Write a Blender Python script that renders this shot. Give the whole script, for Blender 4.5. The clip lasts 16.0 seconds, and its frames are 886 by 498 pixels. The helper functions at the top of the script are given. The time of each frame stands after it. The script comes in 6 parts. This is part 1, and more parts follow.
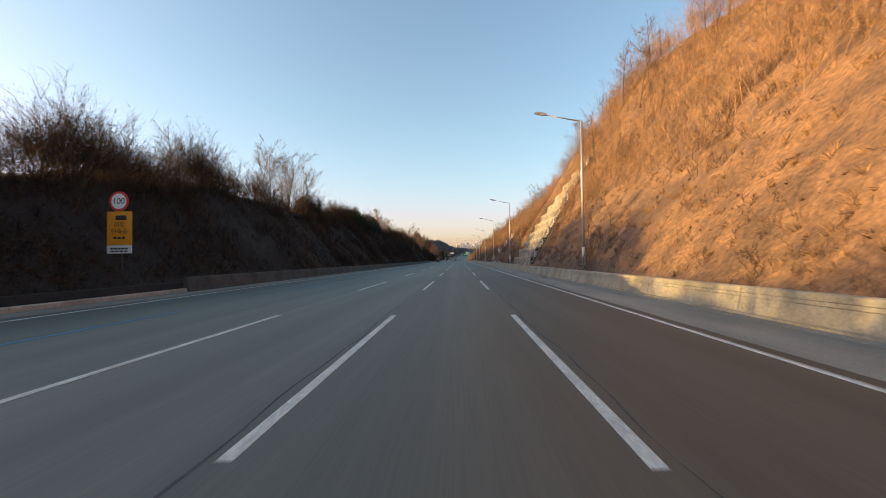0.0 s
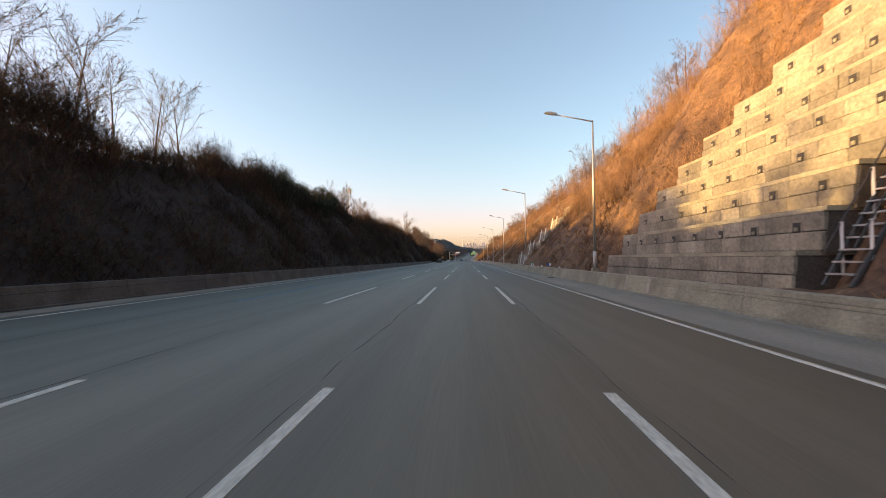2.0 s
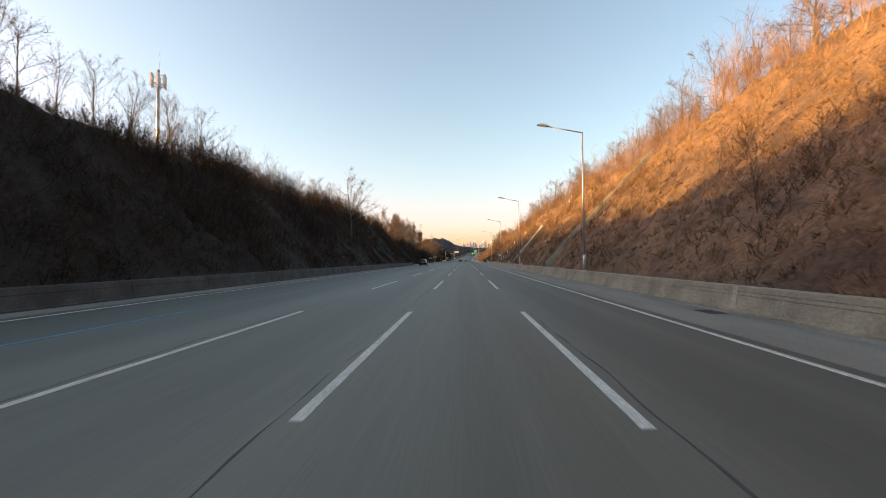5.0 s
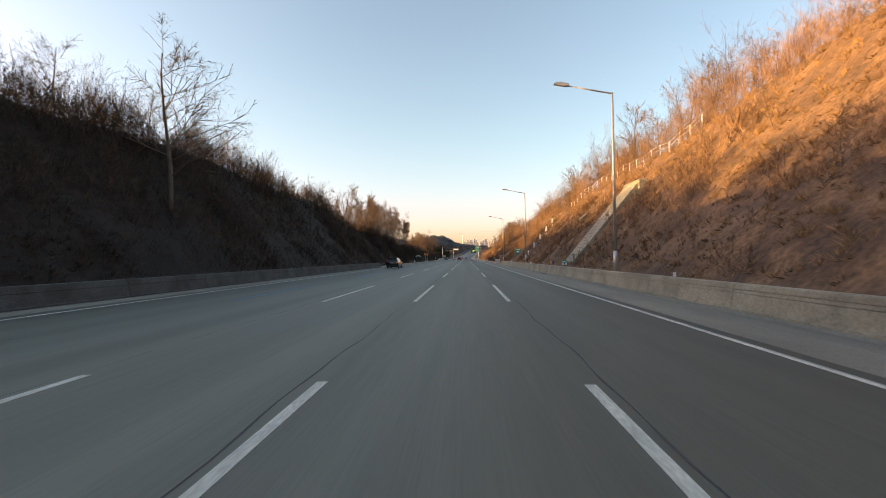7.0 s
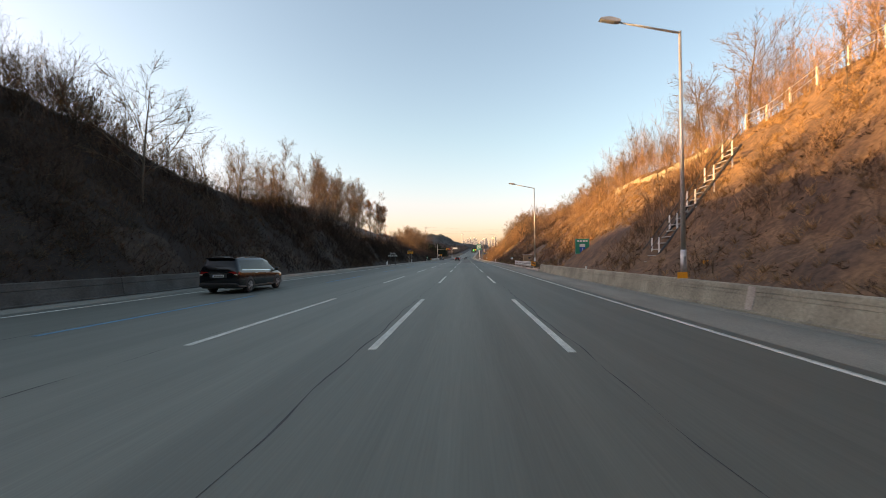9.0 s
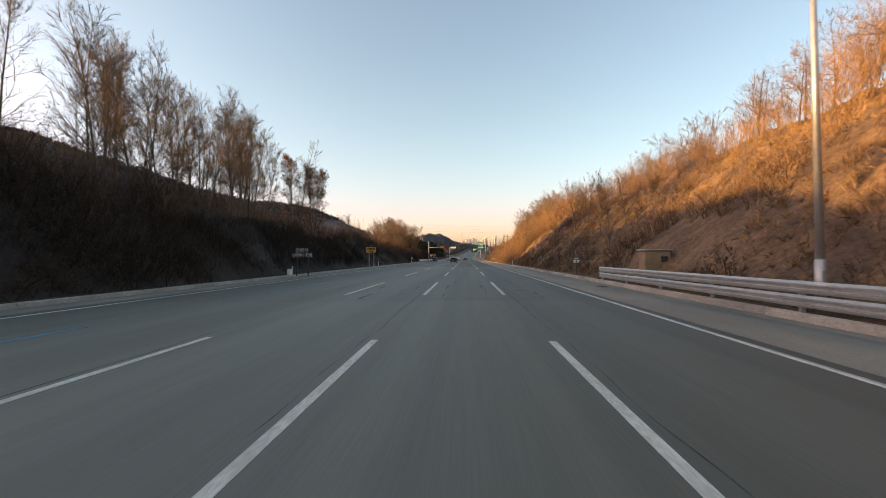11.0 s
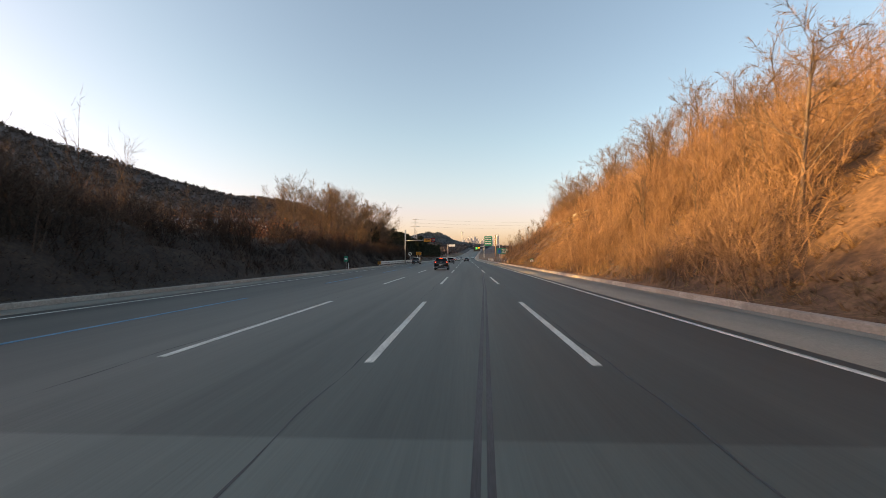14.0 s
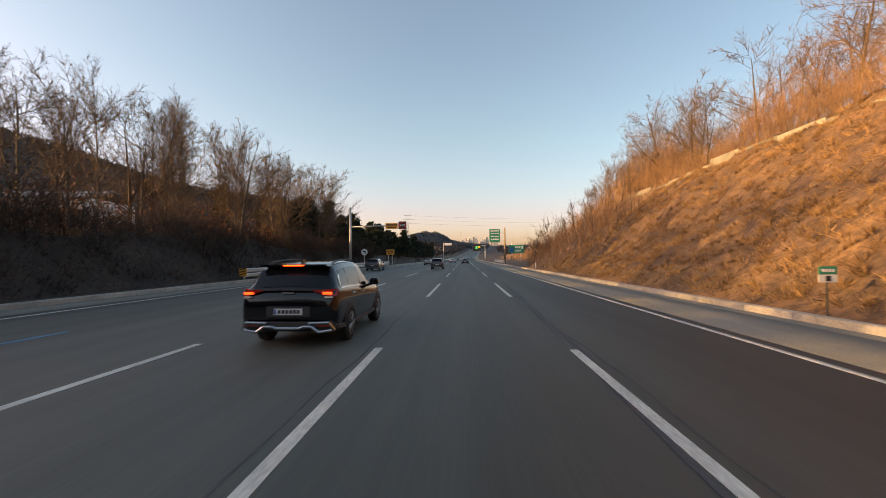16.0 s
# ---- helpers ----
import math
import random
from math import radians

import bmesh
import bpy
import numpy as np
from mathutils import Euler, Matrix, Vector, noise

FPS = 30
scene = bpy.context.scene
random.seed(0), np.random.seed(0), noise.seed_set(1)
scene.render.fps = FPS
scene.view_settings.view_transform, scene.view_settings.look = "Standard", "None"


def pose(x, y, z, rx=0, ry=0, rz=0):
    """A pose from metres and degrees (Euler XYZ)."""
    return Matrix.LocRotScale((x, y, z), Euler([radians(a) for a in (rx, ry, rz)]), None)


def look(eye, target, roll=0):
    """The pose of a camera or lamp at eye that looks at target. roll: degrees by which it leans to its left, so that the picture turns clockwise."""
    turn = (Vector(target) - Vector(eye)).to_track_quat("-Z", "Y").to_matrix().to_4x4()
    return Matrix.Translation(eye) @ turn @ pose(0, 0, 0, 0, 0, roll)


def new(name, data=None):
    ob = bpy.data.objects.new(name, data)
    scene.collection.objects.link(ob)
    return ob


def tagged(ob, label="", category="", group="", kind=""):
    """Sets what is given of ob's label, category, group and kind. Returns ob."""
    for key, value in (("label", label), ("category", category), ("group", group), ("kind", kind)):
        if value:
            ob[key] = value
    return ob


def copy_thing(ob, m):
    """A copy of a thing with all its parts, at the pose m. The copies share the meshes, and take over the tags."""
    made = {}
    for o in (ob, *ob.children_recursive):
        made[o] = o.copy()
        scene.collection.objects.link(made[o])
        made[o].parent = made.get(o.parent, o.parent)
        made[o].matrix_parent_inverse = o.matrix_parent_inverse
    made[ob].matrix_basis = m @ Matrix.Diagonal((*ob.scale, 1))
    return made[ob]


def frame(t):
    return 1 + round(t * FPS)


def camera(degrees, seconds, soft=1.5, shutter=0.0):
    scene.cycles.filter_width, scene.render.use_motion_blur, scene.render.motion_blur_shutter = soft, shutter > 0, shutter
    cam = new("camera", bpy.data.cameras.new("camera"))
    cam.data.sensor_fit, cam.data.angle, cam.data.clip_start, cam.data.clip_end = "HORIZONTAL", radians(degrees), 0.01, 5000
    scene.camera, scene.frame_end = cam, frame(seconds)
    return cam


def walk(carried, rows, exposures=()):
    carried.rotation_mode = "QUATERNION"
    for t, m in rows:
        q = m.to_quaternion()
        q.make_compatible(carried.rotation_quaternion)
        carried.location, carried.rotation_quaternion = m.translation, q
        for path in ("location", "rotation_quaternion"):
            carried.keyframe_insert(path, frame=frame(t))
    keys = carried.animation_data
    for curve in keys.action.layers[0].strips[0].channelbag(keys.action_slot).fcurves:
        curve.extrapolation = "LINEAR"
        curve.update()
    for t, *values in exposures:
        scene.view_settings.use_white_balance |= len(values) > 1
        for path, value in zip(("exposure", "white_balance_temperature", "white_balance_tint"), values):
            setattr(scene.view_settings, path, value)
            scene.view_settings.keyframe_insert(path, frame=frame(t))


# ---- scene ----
cam = camera(92.1, 16.0, 0.75, 0.1)
PATH = [
    (0, pose(0.232, -0.726, 1.696, 91.371, 0.852, 2.231)),
    (0.5, pose(0.259, 11.512, 1.696, 91.271, 0.686, 2.606)),
    (1, pose(0.207, 22.840, 1.696, 91.333, 0.572, 2.792)),
    (1.5, pose(0.089, 34.504, 1.696, 91.301, 0.483, 2.785)),
    (2, pose(0.023, 46.682, 1.696, 91.376, 0.467, 3.057)),
    (2.5, pose(0.037, 58.641, 1.696, 91.269, 0.527, 3.383)),
    (3, pose(-0.095, 70.504, 1.696, 91.314, 0.529, 3.153)),
    (3.5, pose(-0.188, 82.324, 1.696, 91.265, 0.508, 2.920)),
    (4, pose(-0.058, 94.074, 1.696, 91.410, 0.521, 3.076)),
    (6.5, pose(0.086, 154.841, 1.696, 91.228, 0.695, 2.958)),
    (7, pose(0.202, 166.452, 1.696, 91.130, 0.735, 3.117)),
    (7.5, pose(0.112, 178.415, 1.696, 91.238, 0.627, 3.140)),
    (8, pose(0.024, 190.288, 1.696, 91.217, 0.471, 3.113)),
    (8.5, pose(-0.029, 202.848, 1.696, 91.117, 0.372, 3.041)),
    (9, pose(-0.067, 215.085, 1.696, 91.081, 0.351, 3.040)),
    (11.5, pose(0.118, 275.413, 1.696, 91.127, 0.571, 3.019)),
    (12, pose(0.131, 287.250, 1.696, 91.086, 0.618, 3.289)),
    (12.5, pose(-0.050, 299.493, 1.696, 91.308, 0.595, 3.096)),
    (13, pose(-0.023, 312.103, 1.696, 91.155, 0.568, 3.520)),
    (13.5, pose(-0.165, 323.985, 1.696, 91.087, 0.473, 3.285)),
    (14, pose(-0.219, 336.011, 1.696, 91.105, 0.366, 3.083)),
    (14.5, pose(-0.199, 347.647, 1.696, 91.213, 0.322, 2.987)),
    (15, pose(-0.234, 359.909, 1.696, 91.229, 0.321, 2.803)),
    (15.5, pose(-0.225, 372.122, 1.696, 91.154, 0.342, 2.803)),
    (16, pose(-0.178, 384.244, 1.696, 91.180, 0.386, 2.881)),
]
walk(cam, PATH, [(0, 1.66, 8400, -7), (2, 1.8, 9300, 0), (4, 1.9, 10400, 0), (8, 1.92, 10500, 0), (11.5, 1.79, 10800, 0), (14, 1.66, 10300, 0), (16, 1.55, 9900, 0)])

# ---- light ----
SUN_EL, SUN_AZ = 9.4, 262.0          # degrees; azimuth clockwise from +y
sun_dir = Vector((math.sin(radians(SUN_AZ)) * math.cos(radians(SUN_EL)),
                  math.cos(radians(SUN_AZ)) * math.cos(radians(SUN_EL)), math.sin(radians(SUN_EL))))
world = bpy.data.worlds.new("sky")
scene.world = world
world.use_nodes = True
wn = world.node_tree
sky = wn.nodes.new("ShaderNodeTexSky")
sky.sky_type = "NISHITA"
sky.sun_disc = False
sky.sun_elevation, sky.sun_rotation = radians(SUN_EL), radians(SUN_AZ)
sky.altitude, sky.air_density, sky.dust_density, sky.ozone_density = 100, 1.0, 2.0, 2.5
soften = wn.nodes.new("ShaderNodeHueSaturation")
soften.inputs["Saturation"].default_value = 0.99
tone = wn.nodes.new("ShaderNodeMix")          # clear blue above, peach haze near the horizon
tone.data_type = "RGBA"
tone.inputs["A"].default_value, tone.inputs["B"].default_value = (1.15, 1.04, 1.16, 1), (1.27, 0.91, 1.18, 1)
warm = wn.nodes.new("ShaderNodeMix")
warm.data_type, warm.blend_type = "RGBA", "MULTIPLY"
warm.inputs["Factor"].default_value = 1.0
split = wn.nodes.new("ShaderNodeSeparateColor")
ratio = wn.nodes.new("ShaderNodeMath")
ratio.operation = "DIVIDE"
haze = wn.nodes.new("ShaderNodeMapRange")
haze.inputs["From Min"].default_value, haze.inputs["From Max"].default_value = 0.38, 0.66
wn.links.new(sky.outputs[0], split.inputs[0])
wn.links.new(split.outputs[0], ratio.inputs[0])
wn.links.new(split.outputs[2], ratio.inputs[1])
wn.links.new(ratio.outputs[0], haze.inputs["Value"])
wn.links.new(haze.outputs[0], tone.inputs["Factor"])
wn.links.new(sky.outputs[0], soften.inputs["Color"])
wn.links.new(soften.outputs[0], warm.inputs["A"])
wn.links.new(tone.outputs["Result"], warm.inputs["B"])
wn.links.new(warm.outputs["Result"], wn.nodes["Background"].inputs[0])
wn.nodes["Background"].inputs[1].default_value = 0.13
sun = new("sun", bpy.data.lights.new("sun", "SUN"))
sun.data.energy, sun.data.angle, sun.data.color = 3.7, radians(0.6), (1.0, 0.60, 0.29)
sun.matrix_world = look((0, 0, 0), -sun_dir)


# ---- materials ----
def mat(name, base=(0.5, 0.5, 0.5), rough=0.8, metal=0.0, var=0.25, scale=3.0, fine=40.0, bump=0.0, second=None,
        island=0.0, objrand=0.0, stretch=(1, 1, 1), spec=0.5, coat=0.0):
    """Procedural surface: base colour varied at two scales, optional second colour in patches, bump and random per piece."""
    m = bpy.data.materials.new(name)
    m.use_nodes = True
    n, l = m.node_tree.nodes, m.node_tree.links
    b = n["Principled BSDF"]
    b.inputs["Roughness"].default_value, b.inputs["Metallic"].default_value = rough, metal
    b.inputs["Specular IOR Level"].default_value = spec
    b.inputs["Coat Weight"].default_value = coat
    b.inputs["Coat Roughness"].default_value = 0.04
    geo = n.new("ShaderNodeNewGeometry")
    mp = n.new("ShaderNodeMapping")
    mp.inputs["Scale"].default_value = stretch
    l.new(geo.outputs["Position"], mp.inputs["Vector"])

    def noise_node(s, detail):
        t = n.new("ShaderNodeTexNoise")
        t.inputs["Scale"].default_value, t.inputs["Detail"].default_value = s, detail
        t.inputs["Roughness"].default_value = 0.6
        l.new(mp.outputs[0], t.inputs["Vector"])
        return t
    big, small = noise_node(scale, 4), noise_node(fine, 3)
    mix = n.new("ShaderNodeMix")
    mix.data_type = "RGBA"
    mix.inputs["A"].default_value = (*base, 1)
    mix.inputs["B"].default_value = (*(second or [c * (1 - var) for c in base]), 1)
    ramp = n.new("ShaderNodeMapRange")
    ramp.inputs["From Min"].default_value, ramp.inputs["From Max"].default_value = 0.38, 0.62
    l.new(big.outputs["Fac"], ramp.inputs["Value"])
    l.new(ramp.outputs[0], mix.inputs["Factor"])
    val = n.new("ShaderNodeMapRange")
    val.inputs["From Min"].default_value, val.inputs["From Max"].default_value = 0.3, 0.7
    val.inputs["To Min"].default_value, val.inputs["To Max"].default_value = 1 - var, 1 + var
    l.new(small.outputs["Fac"], val.inputs["Value"])
    out = val.outputs[0]
    for amount, node, sock in ((island, "ShaderNodeNewGeometry", "Random Per Island"), (objrand, "ShaderNodeObjectInfo", "Random")):
        if amount:
            g = n.new(node)
            r = n.new("ShaderNodeMapRange")
            r.inputs["To Min"].default_value, r.inputs["To Max"].default_value = 1 - amount, 1 + amount
            l.new(g.outputs[sock], r.inputs["Value"])
            mul = n.new("ShaderNodeMath")
            mul.operation = "MULTIPLY"
            l.new(out, mul.inputs[0])
            l.new(r.outputs[0], mul.inputs[1])
            out = mul.outputs[0]
    hsv = n.new("ShaderNodeHueSaturation")
    l.new(mix.outputs["Result"], hsv.inputs["Color"])
    l.new(out, hsv.inputs["Value"])
    l.new(hsv.outputs[0], b.inputs["Base Color"])
    if bump:
        bp = n.new("ShaderNodeBump")
        bp.inputs["Strength"].default_value, bp.inputs["Distance"].default_value = bump, 0.03
        l.new(small.outputs["Fac"], bp.inputs["Height"])
        l.new(bp.outputs[0], b.inputs["Normal"])
    return m


def glow(name, color, strength):
    m = bpy.data.materials.new(name)
    m.use_nodes = True
    b = m.node_tree.nodes["Principled BSDF"]
    b.inputs["Base Color"].default_value = (*color, 1)
    b.inputs["Emission Color"].default_value = (*color, 1)
    b.inputs["Emission Strength"].default_value = strength
    b.inputs["Roughness"].default_value = 0.25
    return m


M = {
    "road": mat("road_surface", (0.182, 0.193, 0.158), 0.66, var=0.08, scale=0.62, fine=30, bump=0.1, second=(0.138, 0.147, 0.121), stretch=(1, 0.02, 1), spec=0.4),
    # Darker road copies: the dimmer light of these stretches is put into the colour
    "road_dimmed": mat("dimmed_road_surface", (0.166, 0.177, 0.147), 0.66, var=0.08, scale=0.62, fine=30, bump=0.1, second=(0.122, 0.131, 0.109), stretch=(1, 0.02, 1), spec=0.4),
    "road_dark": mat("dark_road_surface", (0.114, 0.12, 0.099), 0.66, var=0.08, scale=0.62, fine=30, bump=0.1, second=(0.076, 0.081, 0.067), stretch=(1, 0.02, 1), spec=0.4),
    "shoulder": mat("shoulder_concrete", (0.215, 0.213, 0.178), 0.9, var=0.2, scale=0.6, fine=35, bump=0.25, stretch=(1, 0.25, 1)),
    "paint": mat("white_road_paint", (0.60, 0.62, 0.54), 0.7, var=0.22, scale=4, fine=30, bump=0.15, stretch=(1, 0.3, 1)),
    "blue_paint": mat("blue_road_paint", (0.075, 0.25, 0.38), 0.7, var=0.3, scale=3, fine=25, bump=0.15, stretch=(1, 0.3, 1)),
    "seam": mat("sealed_seam", (0.065, 0.065, 0.062), 0.75, var=0.3, scale=2, fine=30),
    "skid": mat("rubber_skid_mark", (0.072, 0.071, 0.07), 0.8, var=0.3, scale=1.5, fine=40, stretch=(2, 0.2, 1)),
    "barrier": mat("barrier_concrete", (0.30, 0.295, 0.225), 0.9, var=0.25, scale=0.7, fine=14, bump=0.3, second=(0.20, 0.195, 0.15)),
    # Left barrier concrete, colour darkened to stand for the shadow it lies in
    "barrier_dark": mat("barrier_concrete_shaded", (0.082, 0.085, 0.08), 0.9, var=0.3, scale=0.7, fine=14, bump=0.3, second=(0.05, 0.048, 0.044)),
    "gutter": mat("gutter_concrete", (0.235, 0.23, 0.19), 0.9, var=0.25, scale=0.8, fine=16, bump=0.3, second=(0.17, 0.166, 0.14), stretch=(1, 0.3, 1)),
    "kerb": mat("kerb_concrete", (0.38, 0.35, 0.30), 0.9, var=0.25, scale=0.9, fine=18, bump=0.3, objrand=0.15),
    "block": mat("retaining_block", (0.255, 0.247, 0.2), 0.9, var=0.28, scale=0.45, fine=7, bump=0.5, second=(0.15, 0.145, 0.12), objrand=0.2),
    "block_joint": mat("retaining_joint", (0.09, 0.084, 0.072), 0.95, var=0.3, scale=1, fine=12),
    "ground": mat("dry_ground", (0.16, 0.096, 0.052), 0.95, var=0.45, scale=0.5, fine=5.0, bump=0.8, second=(0.075, 0.047, 0.03)),
    # Left-bank earth and mould: albedo lowered to stand for the bank's deep shade
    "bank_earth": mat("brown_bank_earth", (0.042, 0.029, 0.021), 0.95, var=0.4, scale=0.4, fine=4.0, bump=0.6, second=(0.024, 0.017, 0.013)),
    "humus_shaded": mat("leaf_mould_shaded", (0.02, 0.0128, 0.0088), 0.95, var=0.4, scale=0.18, fine=2.6, bump=0.5, second=(0.012, 0.008, 0.0057)),
    "grass": mat("dry_grass", (0.35, 0.222, 0.115), 0.85, var=0.2, scale=0.7, fine=4, island=0.3, second=(0.17, 0.106, 0.06), spec=0.15),
    "litter": mat("withered_stalks", (0.24, 0.15, 0.09), 0.9, var=0.25, scale=0.6, fine=4, island=0.45, second=(0.085, 0.056, 0.038), spec=0.1),
    # Twigs for the left bank: its shade is put into their dark colour
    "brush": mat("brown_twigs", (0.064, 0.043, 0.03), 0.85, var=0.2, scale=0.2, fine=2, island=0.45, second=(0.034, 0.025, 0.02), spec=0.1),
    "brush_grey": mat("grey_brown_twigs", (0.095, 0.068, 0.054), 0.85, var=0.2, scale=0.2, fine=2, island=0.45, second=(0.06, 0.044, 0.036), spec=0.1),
    "brush_mid": mat("dull_brown_twigs", (0.2, 0.127, 0.08), 0.85, var=0.2, scale=0.2, fine=2, island=0.45, second=(0.065, 0.042, 0.029), spec=0.1),
    "brush_red": mat("rust_coloured_twigs", (0.31, 0.195, 0.118), 0.85, var=0.2, scale=0.5, fine=2, island=0.45, second=(0.19, 0.122, 0.078), spec=0.15),
    "brush_rust": mat("dull_rust_twigs", (0.15, 0.083, 0.05), 0.85, var=0.2, scale=0.2, fine=2, island=0.45, second=(0.085, 0.05, 0.034), spec=0.1),
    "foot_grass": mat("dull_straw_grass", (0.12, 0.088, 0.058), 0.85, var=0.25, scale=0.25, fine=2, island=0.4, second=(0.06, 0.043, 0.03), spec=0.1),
    "verge": mat("olive_withered_grass", (0.24, 0.19, 0.10), 0.85, var=0.25, scale=0.3, fine=2, island=0.35, second=(0.13, 0.10, 0.058), spec=0.1),
    "bark": mat("grey_bark", (0.12, 0.092, 0.07), 0.9, var=0.3, scale=1.5, fine=12, bump=0.5, objrand=0.2),
    "twig": mat("bare_twigs", (0.165, 0.115, 0.08), 0.85, var=0.2, scale=0.4, fine=3, island=0.3, objrand=0.2, spec=0.15),
    "dead_leaf": mat("withered_leaves", (0.33, 0.13, 0.06), 0.8, var=0.3, scale=1, fine=6, island=0.4, spec=0.2),
    "needle": mat("pine_needles", (0.028, 0.036, 0.022), 0.8, var=0.3, scale=0.6, fine=4, island=0.4, spec=0.2),
    # Far evergreens and woods: distance haze is put into their paler colour
    "hill_pines": mat("hazed_evergreens", (0.115, 0.135, 0.145), 0.95, var=0.3, scale=0.03, fine=0.25, second=(0.095, 0.113, 0.123), island=0.2, spec=0.1),
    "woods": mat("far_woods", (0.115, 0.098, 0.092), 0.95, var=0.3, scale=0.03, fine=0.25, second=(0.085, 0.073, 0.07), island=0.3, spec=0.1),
    "galv": mat("galvanised_steel", (0.55, 0.54, 0.52), 0.45, 0.7, var=0.15, scale=2, fine=25),
    "dark_metal": mat("dark_metal", (0.06, 0.06, 0.06), 0.5, 0.5, var=0.2),
    "sign_back": mat("sign_aluminium", (0.45, 0.45, 0.45), 0.5, 0.6, var=0.15),
    "white": mat("white_sheeting", (0.75, 0.75, 0.73), 0.5, var=0.06, scale=2, fine=20),
    "red": mat("red_sheeting", (0.6, 0.03, 0.03), 0.5, var=0.08, scale=2, fine=20),
    "yellow": mat("amber_sheeting", (0.80, 0.31, 0.02), 0.5, var=0.08, scale=2, fine=20),
    "green": mat("green_sheeting", (0.01, 0.24, 0.15), 0.5, var=0.1, scale=2, fine=20),
    "bluesign": mat("blue_sheeting", (0.02, 0.10, 0.38), 0.5, var=0.1, scale=2, fine=20),
    "black": mat("black_lettering", (0.02, 0.02, 0.02), 0.6, var=0.1),
    "car_black": mat("black_car_paint", (0.004, 0.0045, 0.006), 0.12, 0.0, var=0.1, scale=1, fine=40, spec=0.3, coat=0.5),
    "car_white": mat("white_car_paint", (0.62, 0.62, 0.6), 0.3, var=0.05, scale=1, fine=40, coat=1.0),
    "car_silver": mat("silver_car_paint", (0.38, 0.39, 0.4), 0.3, 0.5, var=0.05, scale=1, fine=40, coat=1.0),
    "car_dark": mat("dark_grey_car_paint", (0.035, 0.04, 0.05), 0.28, 0.3, var=0.05, scale=1, fine=40, coat=1.0),
    "cladding": mat("black_plastic", (0.018, 0.018, 0.019), 0.55, var=0.15, fine=60),
    "chrome": mat("satin_chrome", (0.62, 0.62, 0.62), 0.22, 1.0, var=0.05),
    "tint": mat("tinted_glass", (0.006, 0.007, 0.009), 0.06, var=0.02, spec=0.32, coat=0.0),
    "tyre": mat("tyre_rubber", (0.015, 0.015, 0.015), 0.85, var=0.2, fine=50),
    "rim": mat("alloy_rim", (0.30, 0.30, 0.31), 0.35, 0.9, var=0.1),
    "plate": mat("number_plate", (0.68, 0.69, 0.70), 0.45, var=0.05),
    "tail_red": glow("lit_tail_lamp", (1.0, 0.06, 0.02), 1.5),
    "brake_red": glow("lit_brake_strip", (1.0, 0.05, 0.015), 2.6),
    "tail_off": mat("unlit_tail_lamp", (0.28, 0.012, 0.01), 0.15, var=0.1, coat=1.0),
    "lamp_glass": mat("lamp_lens", (0.55, 0.55, 0.52), 0.2, var=0.05),
    "tower_wall": mat("pale_apartment_wall", (0.78, 0.74, 0.7), 0.9, var=0.1, scale=0.05, fine=0.3, objrand=0.12),
    "tower_window": mat("apartment_window", (0.16, 0.18, 0.21), 0.3, var=0.1),
    "shed_roof": mat("blue_metal_roof", (0.05, 0.075, 0.115), 0.5, var=0.15, scale=0.4, fine=6),
    "wood": mat("weathered_wood", (0.30, 0.22, 0.14), 0.9, var=0.25, scale=2, fine=20),
}


# ---- mesh helpers ----
def link(name, bm, material, parent=None, label="", smooth=False):
    me = bpy.data.meshes.new(name)
    bm.normal_update()
    bm.to_mesh(me)
    bm.free()
    for mm in (material if isinstance(material, (list, tuple)) else [material]):
        me.materials.append(mm)
    if smooth:
        me.polygons.foreach_set("use_smooth", [True] * len(me.polygons))
    ob = new(name, me)
    if parent is not None:
        ob.parent = parent
    if label:
        tagged(ob, label)
    return ob


def part(name, bm, material, parent, label="", smooth=False):
    return link(name, bm, material, parent, label, smooth)


def thing(name, label, category, group="", kind="", m=None):
    e = new(name)
    if m is not None:
        e.matrix_basis = m
    return tagged(e, label, category, group, kind)


def box(bm, x0, x1, y0, y1, z0, z1, bevel=0.0):
    vs = [bm.verts.new(p) for p in ((x0, y0, z0), (x1, y0, z0), (x1, y1, z0), (x0, y1, z0), (x0, y0, z1), (x1, y0, z1), (x1, y1, z1), (x0, y1, z1))]
    fs = [bm.faces.new([vs[i] for i in f]) for f in ((0, 3, 2, 1), (4, 5, 6, 7), (0, 1, 5, 4), (1, 2, 6, 5), (2, 3, 7, 6), (3, 0, 4, 7))]
    if bevel:
        es = {e for f in fs for e in f.edges}
        bmesh.ops.bevel(bm, geom=list(es), offset=bevel, segments=1, affect="EDGES", profile=0.5)
    return bm


def tube(bm, p0, p1, r0, r1, n=8, caps=True):
    p0, p1 = Vector(p0), Vector(p1)
    d = (p1 - p0).normalized()
    a = d.orthogonal().normalized()
    b = d.cross(a)
    rings = []
    for p, r in ((p0, r0), (p1, r1)):
        rings.append([bm.verts.new(p + (a * math.cos(2 * math.pi * i / n) + b * math.sin(2 * math.pi * i / n)) * r) for i in range(n)])
    for i in range(n):
        bm.faces.new((rings[0][i], rings[0][(i + 1) % n], rings[1][(i + 1) % n], rings[1][i]))
    if caps:
        bm.faces.new(rings[0][::-1])
        bm.faces.new(rings[1])
    return bm


